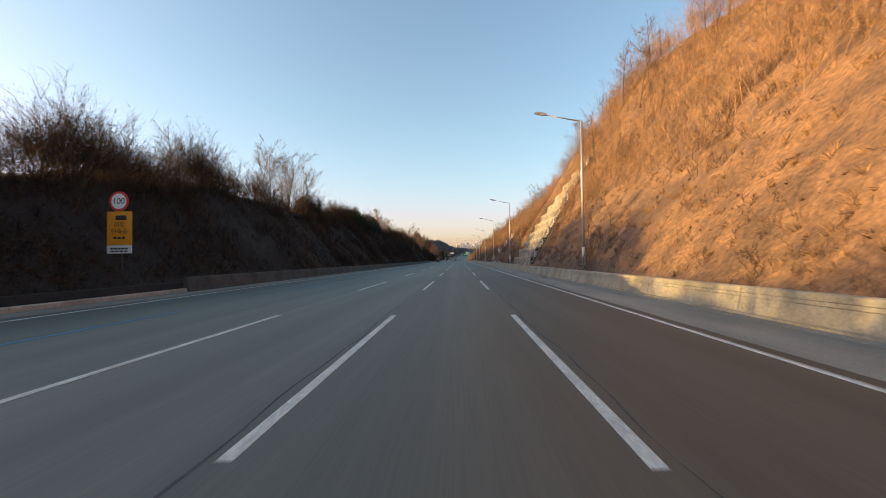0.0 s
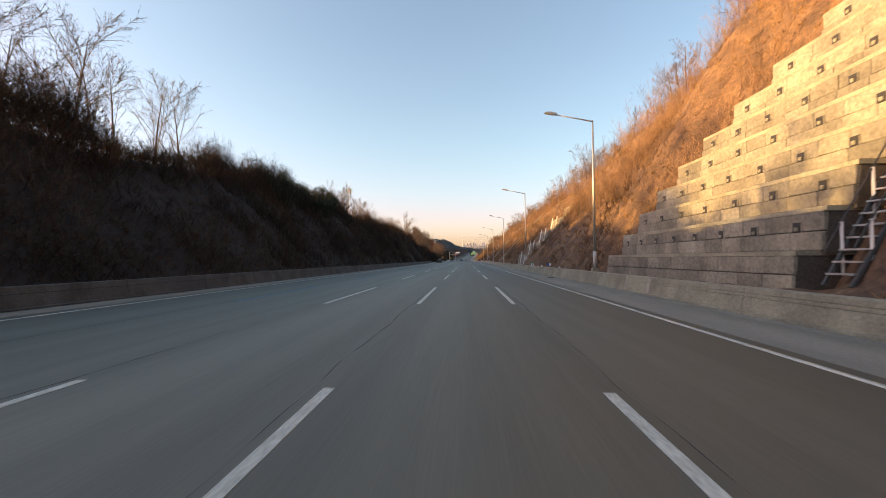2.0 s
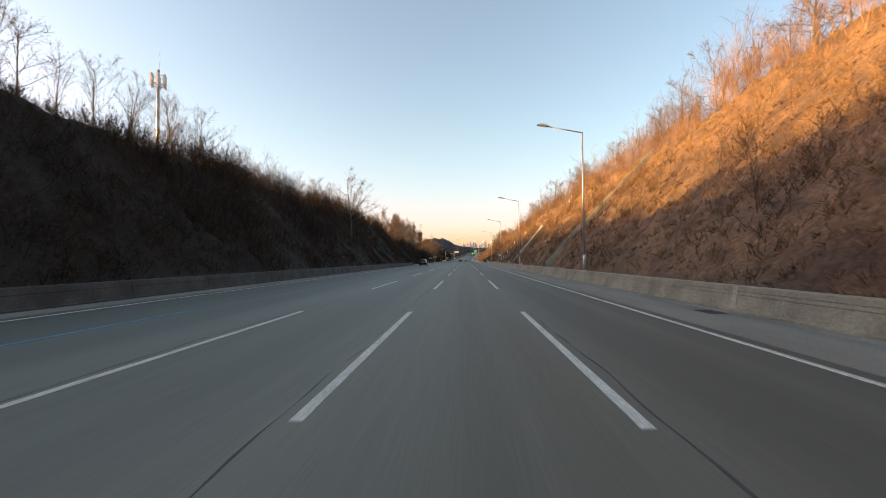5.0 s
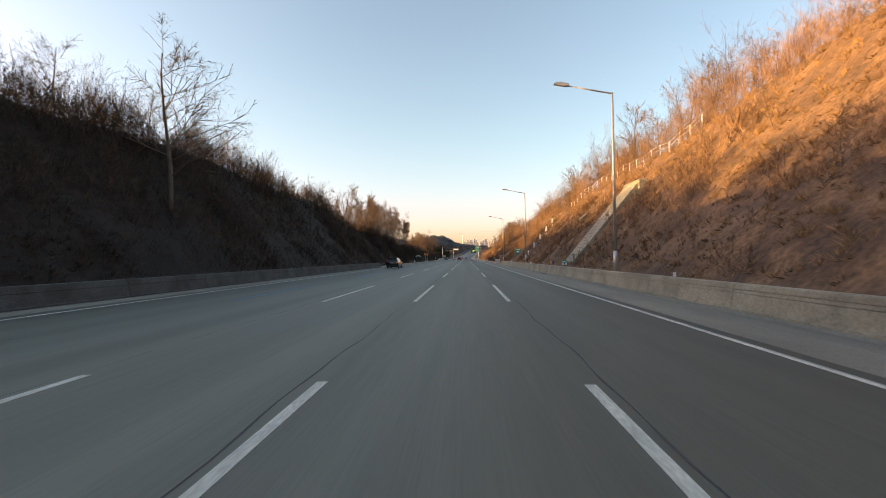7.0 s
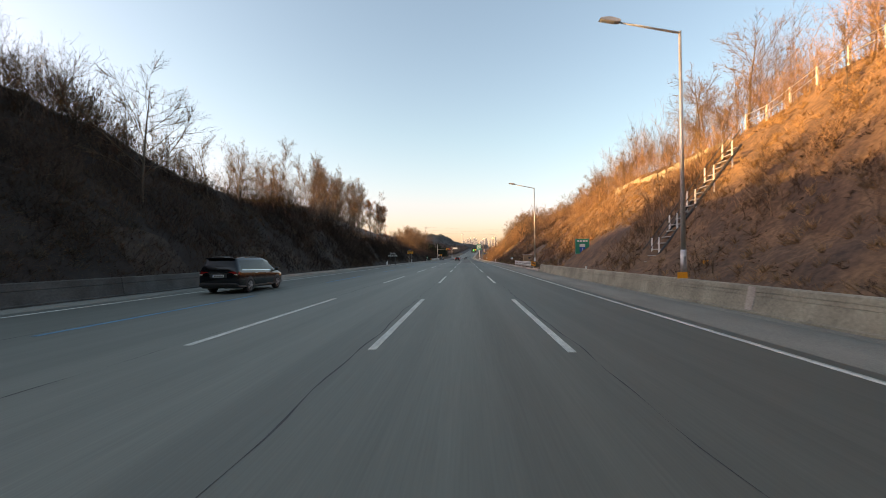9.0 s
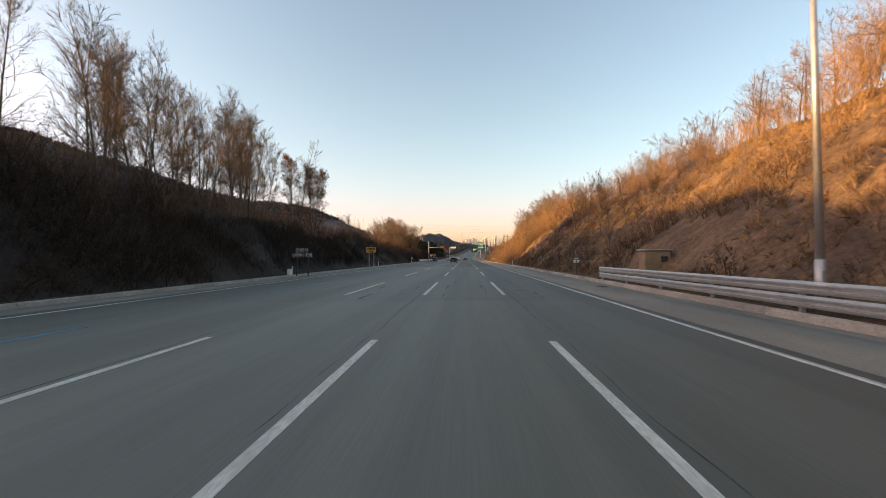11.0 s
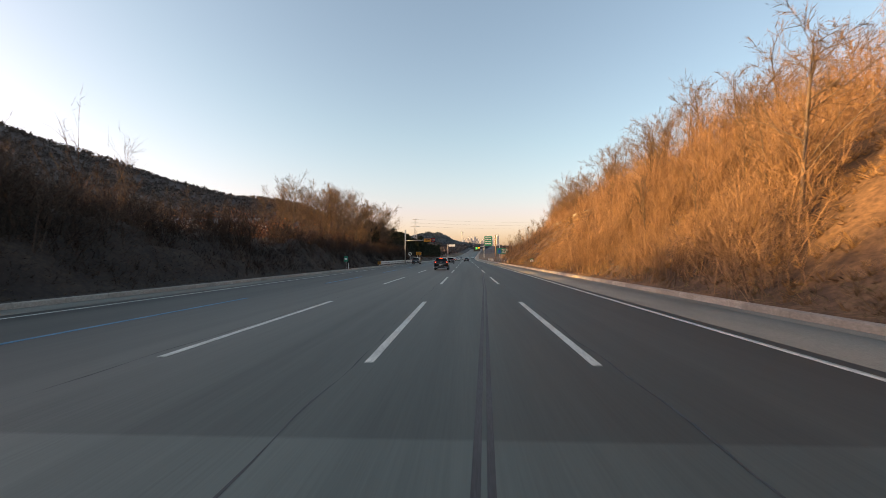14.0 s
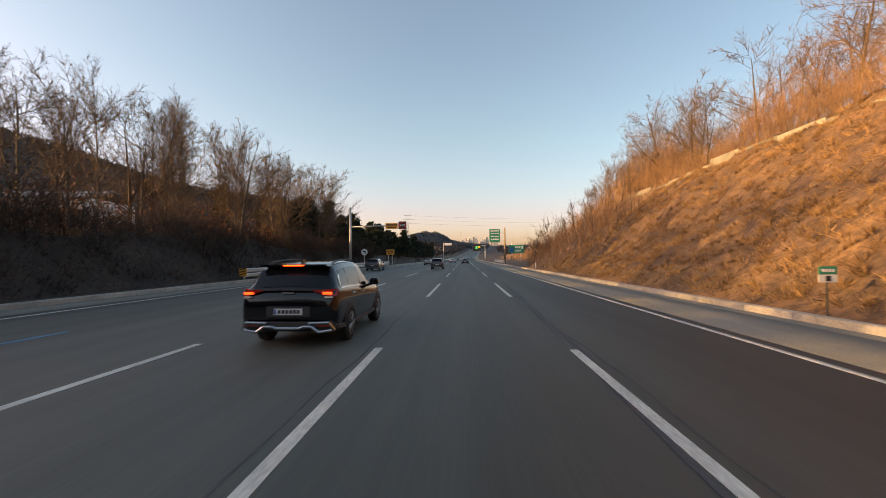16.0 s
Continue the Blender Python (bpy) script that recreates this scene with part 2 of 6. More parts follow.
def prism(bm, outline, y0, y1):
    """Outline in x, z swept along y."""
    a = [bm.verts.new((x, y0, z)) for x, z in outline]
    b = [bm.verts.new((x, y1, z)) for x, z in outline]
    k = len(outline)
    for i in range(k):
        bm.faces.new((a[i], b[i], b[(i + 1) % k], a[(i + 1) % k]))
    bm.faces.new(a)
    bm.faces.new(b[::-1])
    bmesh.ops.recalc_face_normals(bm, faces=bm.faces)
    return bm


def raw(name, verts, faces, material, smooth=False):
    me = bpy.data.meshes.new(name)
    verts = np.asarray(verts, dtype=np.float32).reshape(-1, 3)
    faces = np.asarray(faces, dtype=np.int32)
    k = faces.shape[1]
    me.vertices.add(len(verts))
    me.vertices.foreach_set("co", verts.ravel())
    me.loops.add(faces.size)
    me.loops.foreach_set("vertex_index", faces.ravel())
    me.polygons.add(len(faces))
    me.polygons.foreach_set("loop_start", np.arange(0, faces.size, k, dtype=np.int32))
    me.polygons.foreach_set("loop_total", np.full(len(faces), k, dtype=np.int32))
    me.update(calc_edges=True)
    me.validate()
    me.materials.append(material)
    if smooth:
        me.polygons.foreach_set("use_smooth", [True] * len(me.polygons))
    return new(name, me)


def words(body, size, material, parent, m, name="lettering", align="CENTER"):
    cu = bpy.data.curves.new(name, "FONT")
    cu.body, cu.size, cu.align_x, cu.align_y, cu.extrude = body, size, align, "CENTER", 0.004
    tmp = bpy.data.objects.new(name, cu)
    scene.collection.objects.link(tmp)
    me = bpy.data.meshes.new_from_object(tmp.evaluated_get(bpy.context.evaluated_depsgraph_get()))
    bpy.data.objects.remove(tmp)
    me.materials.clear()
    me.materials.append(material)
    ob = new(name, me)
    ob.parent = parent
    ob.matrix_basis = m
    return ob
# ---- the lie of the land ----
rng = np.random.default_rng(7)
R_Y = [-90, 40, 48, 57, 79, 90, 100, 130, 200, 250, 300, 360, 450, 500, 640, 900]
R_H = [28, 30, 29, 28, 26, 23, 20, 16, 13.7, 10.5, 9.7, 9.7, 9.9, 7, 4, 1.5]
R_S = [1.3, 1.3, 1.3, 1.68, 1.62, 1.3, 1.15, 1.05, 1.05, 1.0, 0.85, 0.80, 0.75, 0.6, 0.5, 0.3]
FOOT_Y, FOOT_X = [262, 275, 340, 420, 450, 480, 520, 600], [9.5, 9.3, 9.3, 9.0, 9.4, 15, 23, 27]
L_Y = [-90, 2, 5, 14, 17, 20, 28, 40, 54, 78, 93, 113, 186, 221, 240, 254, 275, 295, 335, 350, 372, 375, 379, 383, 390, 440, 500, 700, 900]
L_R = [0.2, 0.2, 0.14, 0.138, 0.175, 0.205, 0.255, 0.325, 0.295, 0.315, 0.355, 0.38, 0.37, 0.39, 0.36, 0.28, 0.22, 0.14, 0.13, 0.12, 0.10, 0.05, 0.05, 0.085, 0.085, 0.06, 0.0, -0.03, -0.05]
L_S = 1.2


def road_x(y):
    return 23.0 * (np.maximum(np.asarray(y, float) - 560, 0) / 640) ** 1.6


def road_z(y):
    return 15.0 * (np.clip(np.asarray(y, float) - 560, 0, 900) / 640) ** 2


def bumpy(x, y):
    return (np.sin(x * 0.9 + 1.3 * np.sin(y * 0.31)) * np.sin(y * 0.47 + 0.8 * np.sin(x * 0.5)) * 0.28
            + np.sin(x * 0.31 + y * 0.17) * 0.35 + np.sin(y * 1.3 + x * 0.7) * np.sin(x * 1.7 - y * 0.6) * 0.14
            + np.sin(x * 2.9 + 1.7 * np.sin(y * 1.1)) * np.sin(y * 2.3 + 1.3 * np.sin(x * 1.7)) * 0.12)


def land(x, y):
    """Height of the ground at x, y (arrays)."""
    x, y = np.asarray(x, float), np.asarray(y, float)
    x = x - road_x(y)
    h, s = np.interp(y, R_Y, R_H), np.interp(y, R_Y, R_S)
    bench = np.interp(y, [262, 275], [0.62, 0.18])
    foot = np.interp(y, FOOT_Y, FOOT_X)
    foot = foot + np.interp(y, [49, 57, 59.2, 60.2, 78, 82, 98, 107, 112.4, 113.2, 129, 132], [0, 0.7, 0.7, 2.0, 2.0, 0, 0, -1.15, -1.15, 1.5, 1.5, 0])
    crest = foot + (h - bench) / s
    up = bench + (x - foot) * s
    k = np.interp(y, [-90, 60, 120, 250, 420, 500, 620], [0.55, 0.5, 0.35, 0.28, 0.3, 0.15, 0.0])
    over = h + (np.minimum(x, crest + 45) - crest) * k + np.clip(x - crest - 45, 0, 200) * 0.04
    right = np.where(x < foot, bench, np.where(x < crest, up, over))
    soft = np.clip((x - foot) / 2.5, 0, 1)
    right = right + bumpy(x, y) * soft
    lr = np.interp(y, L_Y, L_R)
    lbench = np.interp(y, [236, 262], [0.55, 0.2])
    lfoot = 17.2
    lc = (1.7 + L_S * lfoot - lbench) / (L_S - lr)
    lc = np.maximum(lc, lfoot + 1.0)
    lh = lbench + (lc - lfoot) * L_S
    ax = -x
    ridge_and_hump = 184 * np.exp(-((ax - 720) / 260) ** 2 - ((y - 900) / 330) ** 2) + 85 * np.exp(-((ax - 420) / 180) ** 2 - ((y - 1250) / 260) ** 2)
    ridge_and_hump = ridge_and_hump * (1 + 0.05 * np.sin(ax * 0.021 + y * 0.013) + 0.04 * np.sin(y * 0.031) + 0.02 * np.sin(ax * 0.07 + y * 0.05))
    # Added hump, out of view, there only to shade the road and right slope
    ridge_and_hump = ridge_and_hump + 27 * np.exp(-((ax - 150) / 42) ** 2) * np.interp(y, [225, 250, 301, 314, 320, 328], [0, 0.58, 0.58, 0.96, 0.96, 0])
    lover = lh + np.clip(ax - lc, 0, 30) * np.interp(y, [0, 250, 275, 310, 335, 352, 370, 385, 420], [-0.02, -0.02, 0.32, 0.36, 0.25, 0.14, 0.10, 0.07, 0.06]) + ridge_and_hump
    left = np.where(ax < lfoot, lbench, np.where(ax < lc, lbench + (ax - lfoot) * L_S, lover))
    left = left + bumpy(x + 40, y) * np.clip((ax - lfoot) / 2.5, 0, 1) * 0.9
    z = np.where(x > 0, right, left)
    flat = (x > -16.25) & (x < 8.75)
    z = np.where(flat, -0.4, z)
    far = 28 * (1 + 0.12 * np.sin(x * 0.11) + 0.08 * np.sin(x * 0.27 + 1)) * np.exp(-((x + 128) / 46) ** 2 - ((y - 1500) / 180) ** 2) + 14 * np.exp(-((x - 60) / 140) ** 2 - ((y - 2300) / 300) ** 2)
    z = np.where(y > 1250, z + far, z)
    return z + road_z(y)


xs = np.concatenate([np.linspace(-2500, -1150, 6), np.arange(-1110, -450, 22), np.linspace(-440, -80, 25), np.linspace(-70, -40, 16), np.arange(-38, -16.3, 0.6), [-16.3, -16.2],
                     [8.7, 8.8], np.arange(9.4, 28, 0.5), np.arange(28, 46, 0.8), np.linspace(48, 80, 14), np.linspace(90, 300, 10), np.linspace(500, 2500, 6)])
ys = np.concatenate([[-600, -300, -150], np.arange(-90, -16, 1.6), np.arange(-15, 440, 0.9), np.arange(440, 470, 1.6), np.arange(470, 720, 5), np.arange(720, 1800, 30), np.linspace(1850, 3200, 12)])
gx, gy = np.meshgrid(xs, ys)
gxr = gx + road_x(gy)
gz = land(gxr, gy)
rough = ((gx > 9.6) & (gx < 60)) | ((gx < -17.4) & (gx > -70))
gz = gz + np.where(rough, rng.normal(0, 0.06, gz.shape), 0)
nx, ny = len(xs), len(ys)
idx = np.arange(nx * ny).reshape(ny, nx)
quads = np.stack([idx[:-1, :-1], idx[:-1, 1:], idx[1:, 1:], idx[1:, :-1]], -1).reshape(-1, 4)
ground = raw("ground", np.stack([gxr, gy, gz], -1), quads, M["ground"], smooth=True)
ground.data.materials.append(M["humus_shaded"])
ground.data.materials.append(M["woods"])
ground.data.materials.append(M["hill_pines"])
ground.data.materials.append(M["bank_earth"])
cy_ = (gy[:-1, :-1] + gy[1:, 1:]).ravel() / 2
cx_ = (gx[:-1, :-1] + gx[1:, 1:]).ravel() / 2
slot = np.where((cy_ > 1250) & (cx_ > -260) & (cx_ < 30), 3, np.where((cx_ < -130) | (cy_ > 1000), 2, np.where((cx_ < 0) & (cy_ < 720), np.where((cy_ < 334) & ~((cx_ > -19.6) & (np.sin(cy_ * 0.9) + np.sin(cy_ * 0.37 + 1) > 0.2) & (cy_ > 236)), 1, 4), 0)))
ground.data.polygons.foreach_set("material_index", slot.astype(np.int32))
tagged(ground, "brown leaf-littered earth banks rising either side of the road", "ground", kind="structure")


# ---- road ----
def ribbon(name, x0, x1, ylist, z, material, thick=0.0):
    ylist = np.asarray(ylist, float)
    rx, rz = road_x(ylist), road_z(ylist)
    a = np.stack([rx + x0, ylist, rz + z], -1)
    b = np.stack([rx + x1, ylist, rz + z], -1)
    n = len(ylist)
    v = np.concatenate([a, b])
    i = np.arange(n - 1)
    f = np.stack([i, i + n, i + n + 1, i + 1], -1)
    if thick:
        c, d = a - [0, 0, thick], b - [0, 0, thick]
        v = np.concatenate([v, c, d])
        f = np.concatenate([f, np.stack([i + 2 * n, i, i + 1, i + 2 * n + 1], -1), np.stack([i + n, i + 3 * n, i + 3 * n + 1, i + n + 1], -1)])
    return raw(name, v, f, material)


Y_ALL = np.concatenate([np.arange(-80, 560, 20), np.arange(560, 1500, 12)])
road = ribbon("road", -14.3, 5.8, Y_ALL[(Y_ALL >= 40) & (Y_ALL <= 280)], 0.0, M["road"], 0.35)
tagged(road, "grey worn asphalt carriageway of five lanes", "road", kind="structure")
# Albedo steps along the road imitate the changing light on it
for y0, y1, key, lab in ((-80, 40, "road_dimmed", "grey asphalt carriageway of five lanes, colour dimmed to match lower light"), (280, 340, "road_dimmed", "grey cracked asphalt carriageway of five lanes"),
                         (340, 1500, "road_dark", "asphalt carriageway of five lanes, colour darkened to match lower light")):
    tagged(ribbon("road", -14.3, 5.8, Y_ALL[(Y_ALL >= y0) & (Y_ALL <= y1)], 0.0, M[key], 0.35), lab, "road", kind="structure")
sh = ribbon("shoulder", 5.8, 8.8, Y_ALL, 0.0, M["shoulder"], 0.35)
tagged(sh, "pale concrete hard shoulder beside the outer lane", "shoulder", kind="structure")
shl = ribbon("shoulder", -16.3, -14.3, Y_ALL, 0.0, M["shoulder"], 0.35)
tagged(shl, "narrow dusty paved strip below the barrier", "shoulder", kind="structure")
for x, w, m, lab in ((5.42, 0.15, "paint", "continuous white edge line"), (-13.6, 0.15, "paint", "continuous white edge line on the inner side")):
    tagged(ribbon("edge_line", x - w / 2, x + w / 2, Y_ALL, 0.006, M[m], 0.006), lab, "road marking", kind="structure")
dash_me = {}
for key, m in (("white", "paint"), ("blue", "blue_paint")):
    bm = bmesh.new()
    box(bm, -0.075, 0.075, 0, 9.4 if key == "white" else 9.9, -0.004, 0.006)
    tmp = link("lane_dash", bm, M[m])
    dash_me[key] = tmp.data
    bpy.data.objects.remove(tmp)
for line, key, x, y0 in (("L", "white", -1.8, 12.28 - 9.4), ("R", "white", 1.8, 12.17 - 9.4), ("G", "white", -5.5, 12.57 - 9.4), ("B", "blue", -9.6, 33.95 - 9.9)):
    for n in range(-5, 50):
        y = y0 + 20 * n
        if y > 700:
            continue
        d = new("lane_dash", dash_me[key])
        d.parent = road
        d.matrix_basis = pose(x + float(road_x(y)), y, float(road_z(y)) + 0.001)


def wobble(name, x0, y0, y1, width, material, amp=0.05, label="", drift=0.0, seed=0):
    ylist = np.arange(y0, y1, 0.5)
    w = amp * (np.sin(ylist * 0.9 + seed) + 0.6 * np.sin(ylist * 2.3 + seed * 2) + 0.5 * np.sin(ylist * 0.21 + seed))
    x = x0 + w + drift * (ylist - y0) / (y1 - y0)
    half = width / 2 * np.clip(0.5 + 0.35 * np.sin(ylist * 3.1 + seed) + 0.45 * np.sin(ylist * 0.23 + seed * 3), 0.05, 1)
    n = len(ylist)
    v = np.concatenate([np.stack([x - half, ylist, np.full(n, 0.003)], -1), np.stack([x + half, ylist, np.full(n, 0.003)], -1)])
    i = np.arange(n - 1)
    return tagged(raw(name, v, np.stack([i, i + n, i + n + 1, i + 1], -1), material), label, "road seam", kind="structure")


for x0, sd in ((-2.02, 0.0), (2.04, 1.7), (-5.75, 3.1), (-9.86, 4.4)):
    wobble("seam", x0, -40, 470, 0.036, M["seam"], 0.035, "dark cracked seam between asphalt lanes", seed=sd)
def skid(off, width):
    """A tyre's rubber streak that drifts from the lane's middle to its edge."""
    ylist = np.arange(326, 418, 1.0)
    x = np.interp(ylist, [326, 339, 359, 376, 383, 418], [-0.50, -0.11, 0.77, 1.33, 1.58, 2.6]) + off
    half = width / 2 * np.interp(ylist, [326, 332, 405, 418], [0.3, 1, 1, 0.3])
    n = len(ylist)
    v = np.concatenate([np.stack([x - half, ylist, np.full(n, 0.0034)], -1), np.stack([x + half, ylist, np.full(n, 0.0034)], -1)])
    i = np.arange(n - 1)
    return tagged(raw("skid_mark", v, np.stack([i, i + n, i + n + 1, i + 1], -1), M["skid"]), "dark rubber skid mark drifting across the lane", "skid mark", kind="structure")


skid(-0.058, 0.075)
skid(0.06, 0.065)
for x0, y0, y1, w in ((-0.95, 281.2, 283.6, 0.13), (-4.3, 281, 284, 0.16), (-2.9, 281.5, 284.2, 0.07), (1.1, 283, 288, 0.05), (3.3, 281, 285, 0.12), (4.9, 281, 285, 0.09), (-0.6, 291, 295.5, 0.04), (1.0, 292.5, 295, 0.05),
                      (-4.7, 286.8, 289.2, 0.15), (-2.6, 286.8, 289.0, 0.07), (-0.95, 286.7, 289.0, 0.14), (0.98, 286.8, 289.0, 0.15), (4.5, 286.8, 289.1, 0.1), (-6.9, 286.5, 289.0, 0.07), (3.0, 290, 293, 0.06)):
    wobble("crack", x0, y0, y1, w, M["seam"], 0.03, "short dark crack across the worn asphalt", seed=x0)
for x0, x1, y0, w in ((2.5, 3.1, 285.1, 0.16), (-1.25, -0.75, 289.0, 0.07), (0.75, 1.2, 289.0, 0.07), (-1.6, 1.5, 281.0, 0.035), (-5.2, -2.4, 285.2, 0.05), (3.9, 4.7, 289.1, 0.08), (-3.0, -2.5, 292.0, 0.1), (1.9, 3.4, 294.2, 0.05)):
    tagged(ribbon("crack", x0, x1, [y0, y0 + w], 0.0036, M["seam"]), "dark sealed joint running across the lane", "road seam", kind="structure")

# barriers: right to y 268, left to y 250
prof_r = [(8.16, -0.02), (8.16, 0.06), (8.24, 0.085), (8.33, 0.50), (8.356, 0.51), (8.335, 0.522), (8.348, 0.61), (8.374, 0.62), (8.353, 0.632), (8.37, 0.77), (8.41, 0.80), (8.60, 0.80), (8.64, 0.75), (8.66, -0.02)]


def barrier(name, outline, y0, y1, step, material, label):
    root = thing(name, label, "barrier", kind="structure")
    y = y0
    me = None
    while y < y1 - 0.1:
        if me is None:
            bm = prism(bmesh.new(), outline, 0.012, step - 0.012)
            ob = part("barrier_segment", bm, material, root)
            me = ob.data
        else:
            ob = new("barrier_segment", me)
            ob.parent = root
        ob.matrix_basis = pose(0, y, 0)
        y += step
    return root


right_barrier = barrier("barrier_right", prof_r, -60, 264, 6.0, M["barrier"], "low grey concrete barrier wall in stained segments")
for y, w in ((170.6, 0.32), (174.0, 0.3), (31.0, 0.25), (66.5, 0.3), (69.2, 0.22), (99.5, 0.3), (132.0, 0.25), (210.5, 0.3), (215.8, 0.22), (228.0, 0.35)):
    part("mortar_patch", prism(bmesh.new(), [(8.234, 0.09), (8.324, 0.498), (8.339, 0.6), (8.362, 0.772), (8.38, 0.772), (8.36, 0.6), (8.345, 0.498), (8.255, 0.09)], y, y + w), M["kerb"], right_barrier, "pale mortar patch")
barrier("barrier_left", [(-15.72, -0.02), (-15.72, 0.06), (-15.80, 0.09), (-15.89, 0.56), (-15.92, 0.572), (-15.895, 0.585), (-15.94, 0.83), (-15.98, 0.86), (-16.15, 0.86), (-16.2, -0.02)], 24, 246, 6.0, M["barrier_dark"], "stained concrete barrier wall, colour darkened for the shade of the bank")
tagged(ribbon("gutter", 7.72, 8.17, np.arange(-60, 268, 6.0), 0.004, M["gutter"]), "pale concrete gutter strip along the barrier", "gutter", kind="structure")
tagged(ribbon("gutter", 7.95, 8.46, Y_ALL[Y_ALL > 250], 0.004, M["shoulder"]), "grey concrete gutter strip along the kerb", "gutter", kind="structure")
# ---- plants ----
def unit(v):
    return v / np.maximum(np.linalg.norm(v, axis=1, keepdims=True), 1e-6)


def blades(p, q, w):
    """A thin tapering triangle from each p to each q, w wide at the foot."""
    side = unit(np.cross(q - p, rng.normal(size=p.shape))) * (w / 2)[:, None]
    return np.stack([p - side, p + side, q], 1).reshape(-1, 3)


def slivers(name, base, direction, length, width, material, label, category, bend=0.0):
    """One thin tapering triangle for each stem, all in one mesh."""
    tip = base + unit(direction) * length[:, None]
    tip[:, 2] -= bend * length
    v = blades(base, tip, width)
    return tagged(raw(name, v, np.arange(len(v)).reshape(-1, 3), material), label, category, kind="stuff")


def brushwood(name, x, y, tall, material, label, stems=4, twigs=6, sub=2, width=0.012, spread=0.32, foot=0.1, category="bushes"):
    """Bare bushes, each of its own growth: bent stems that fork into twigs and finer twigs, all in one mesh."""
    n = len(x)
    size = np.repeat(rng.uniform(tall[0], tall[1], n) * np.clip(0.85 + 0.28 * patches(x * 0.8 + 5, y * 1.7) + 0.18 * np.sin(y * 0.29), 0.4, 1.35), stems)
    k = n * stems
    bx, by = np.repeat(x, stems) + rng.normal(0, 1, k) * foot * size, np.repeat(y, stems) + rng.normal(0, 1, k) * foot * size
    p0 = np.stack([bx, by, land(bx, by) - 0.08], 1)
    length = size * rng.uniform(0.5, 1.05, k)
    d0 = unit(np.stack([rng.normal(0, spread, k), rng.normal(0, spread, k), np.ones(k)], 1))
    p1 = p0 + d0 * (length * 0.5)[:, None]
    d1 = unit(d0 + rng.normal(0, 0.28, (k, 3)) + [0, 0, 0.12])
    p2 = p1 + d1 * (length * 0.5)[:, None]
    w = width * (0.5 + 0.5 * size / max(tall))
    out = [blades(p0, p1 + (p1 - p0) * 0.6, w * 1.25), blades(p1, p2, w * 0.9)]
    t = k * twigs
    s = np.repeat(np.arange(k), twigs)
    u = rng.uniform(0.22, 1.0, t)
    q0 = np.where((u < 0.5)[:, None], p0[s] + (p1 - p0)[s] * (u * 2)[:, None], p1[s] + (p2 - p1)[s] * (u * 2 - 1)[:, None])
    dd = unit(np.where((u < 0.5)[:, None], d0[s], d1[s]) + rng.normal(0, 0.42, (t, 3)) + [0, 0, 0.1])
    tl = length[s] * 0.46 * (1.15 - 0.7 * u) * rng.uniform(0.6, 1.25, t)
    q1 = q0 + dd * tl[:, None]
    out.append(blades(q0, q1, w[s] * 0.7))
    if sub:
        r = np.repeat(np.arange(t), sub)
        m = len(r)
        v0 = q0[r] + (q1 - q0)[r] * rng.uniform(0.25, 0.95, m)[:, None]
        v1 = v0 + unit(dd[r] + rng.normal(0, 0.5, (m, 3)) + [0, 0, 0.08]) * (tl[r] * rng.uniform(0.3, 0.6, m))[:, None]
        out.append(blades(v0, v1, w[s][r] * 0.55))
    v = np.concatenate(out)
    return tagged(raw(name, v, np.arange(len(v)).reshape(-1, 3), material), label, category, kind="stuff")


def scatter(n, y0, y1, x0, x1):
    return rng.uniform(x0, x1, n), rng.uniform(y0, y1, n)


def slope_right(n, y0, y1, a=0.0, b=1.0):
    y = rng.uniform(y0, y1, n)
    h, s = np.interp(y, R_Y, R_H), np.interp(y, R_Y, R_S)
    f = np.interp(y, FOOT_Y, FOOT_X)
    u = rng.uniform(a, b, n)
    return f - 0.1 + (h - 0.5) / s * u, y


def slope_left(n, y0, y1, a=0.0, b=1.0):
    y = rng.uniform(y0, y1, n)
    lr = np.interp(y, L_Y, L_R)
    lc = np.maximum((1.7 + L_S * 17.2 - 0.5) / (L_S - lr), 18.2)
    u = rng.uniform(a, b, n)
    return -(17.0 + (lc - 17.0) * u), y


def in_works(x, y):
    """True where a wall, chute or stair covers the slope."""
    w1 = (x > 9) & (x < 20.5) & (y > 57.5) & (y < 79.0 - (x - 10.2) * 1.9 + 2.7 * np.sin(np.clip((x - 10.2) / 8.2, 0, 1) * 3.14))
    w2 = (x > 9) & (x < 19) & (y > 111.8) & (y < 129.5 - (x - 9.9) * 1.15)
    w3 = (x > 9) & (x < 16.2) & (np.abs(y - 207.0) < 2.0)
    w4 = (x > 9) & (x < 21.5) & (np.abs(y - 169.0) < 1.0)
    w5 = (x > 9) & (x < 17) & (np.abs(y - 240.2) < 1.0)
    w6 = (x < 13.0) & ((np.abs(y - 252.5) < 5.0) | (np.abs(y - 287.0) < 4.0))
    return w1 | w2 | w3 | w4 | w5 | w6


def patches(x, y):
    """Where brush (above 0) and open grass (below 0) lie on the slopes."""
    return (np.sin(x * 0.55 + y * 0.13 + 1.7 * np.sin(y * 0.11)) + np.sin(y * 0.37 - x * 0.42 + 1.3 * np.sin(x * 0.3))
            + 0.5 * np.sin(x * 1.3 + 0.9 * np.sin(y * 0.7)) * np.sin(y * 1.1))


def patchy(x, y, least):
    ok = patches(x, y) + rng.normal(0, 0.3, len(x)) > least
    return x[ok], y[ok]


def up_dir(n, spread, lean=(0, 0)):
    return np.stack([rng.normal(lean[0], spread, n), rng.normal(lean[1], spread, n), np.ones(n)], 1)


def keep_clear(x, y):
    ok = ~in_works(x, y)
    return x[ok], y[ok]


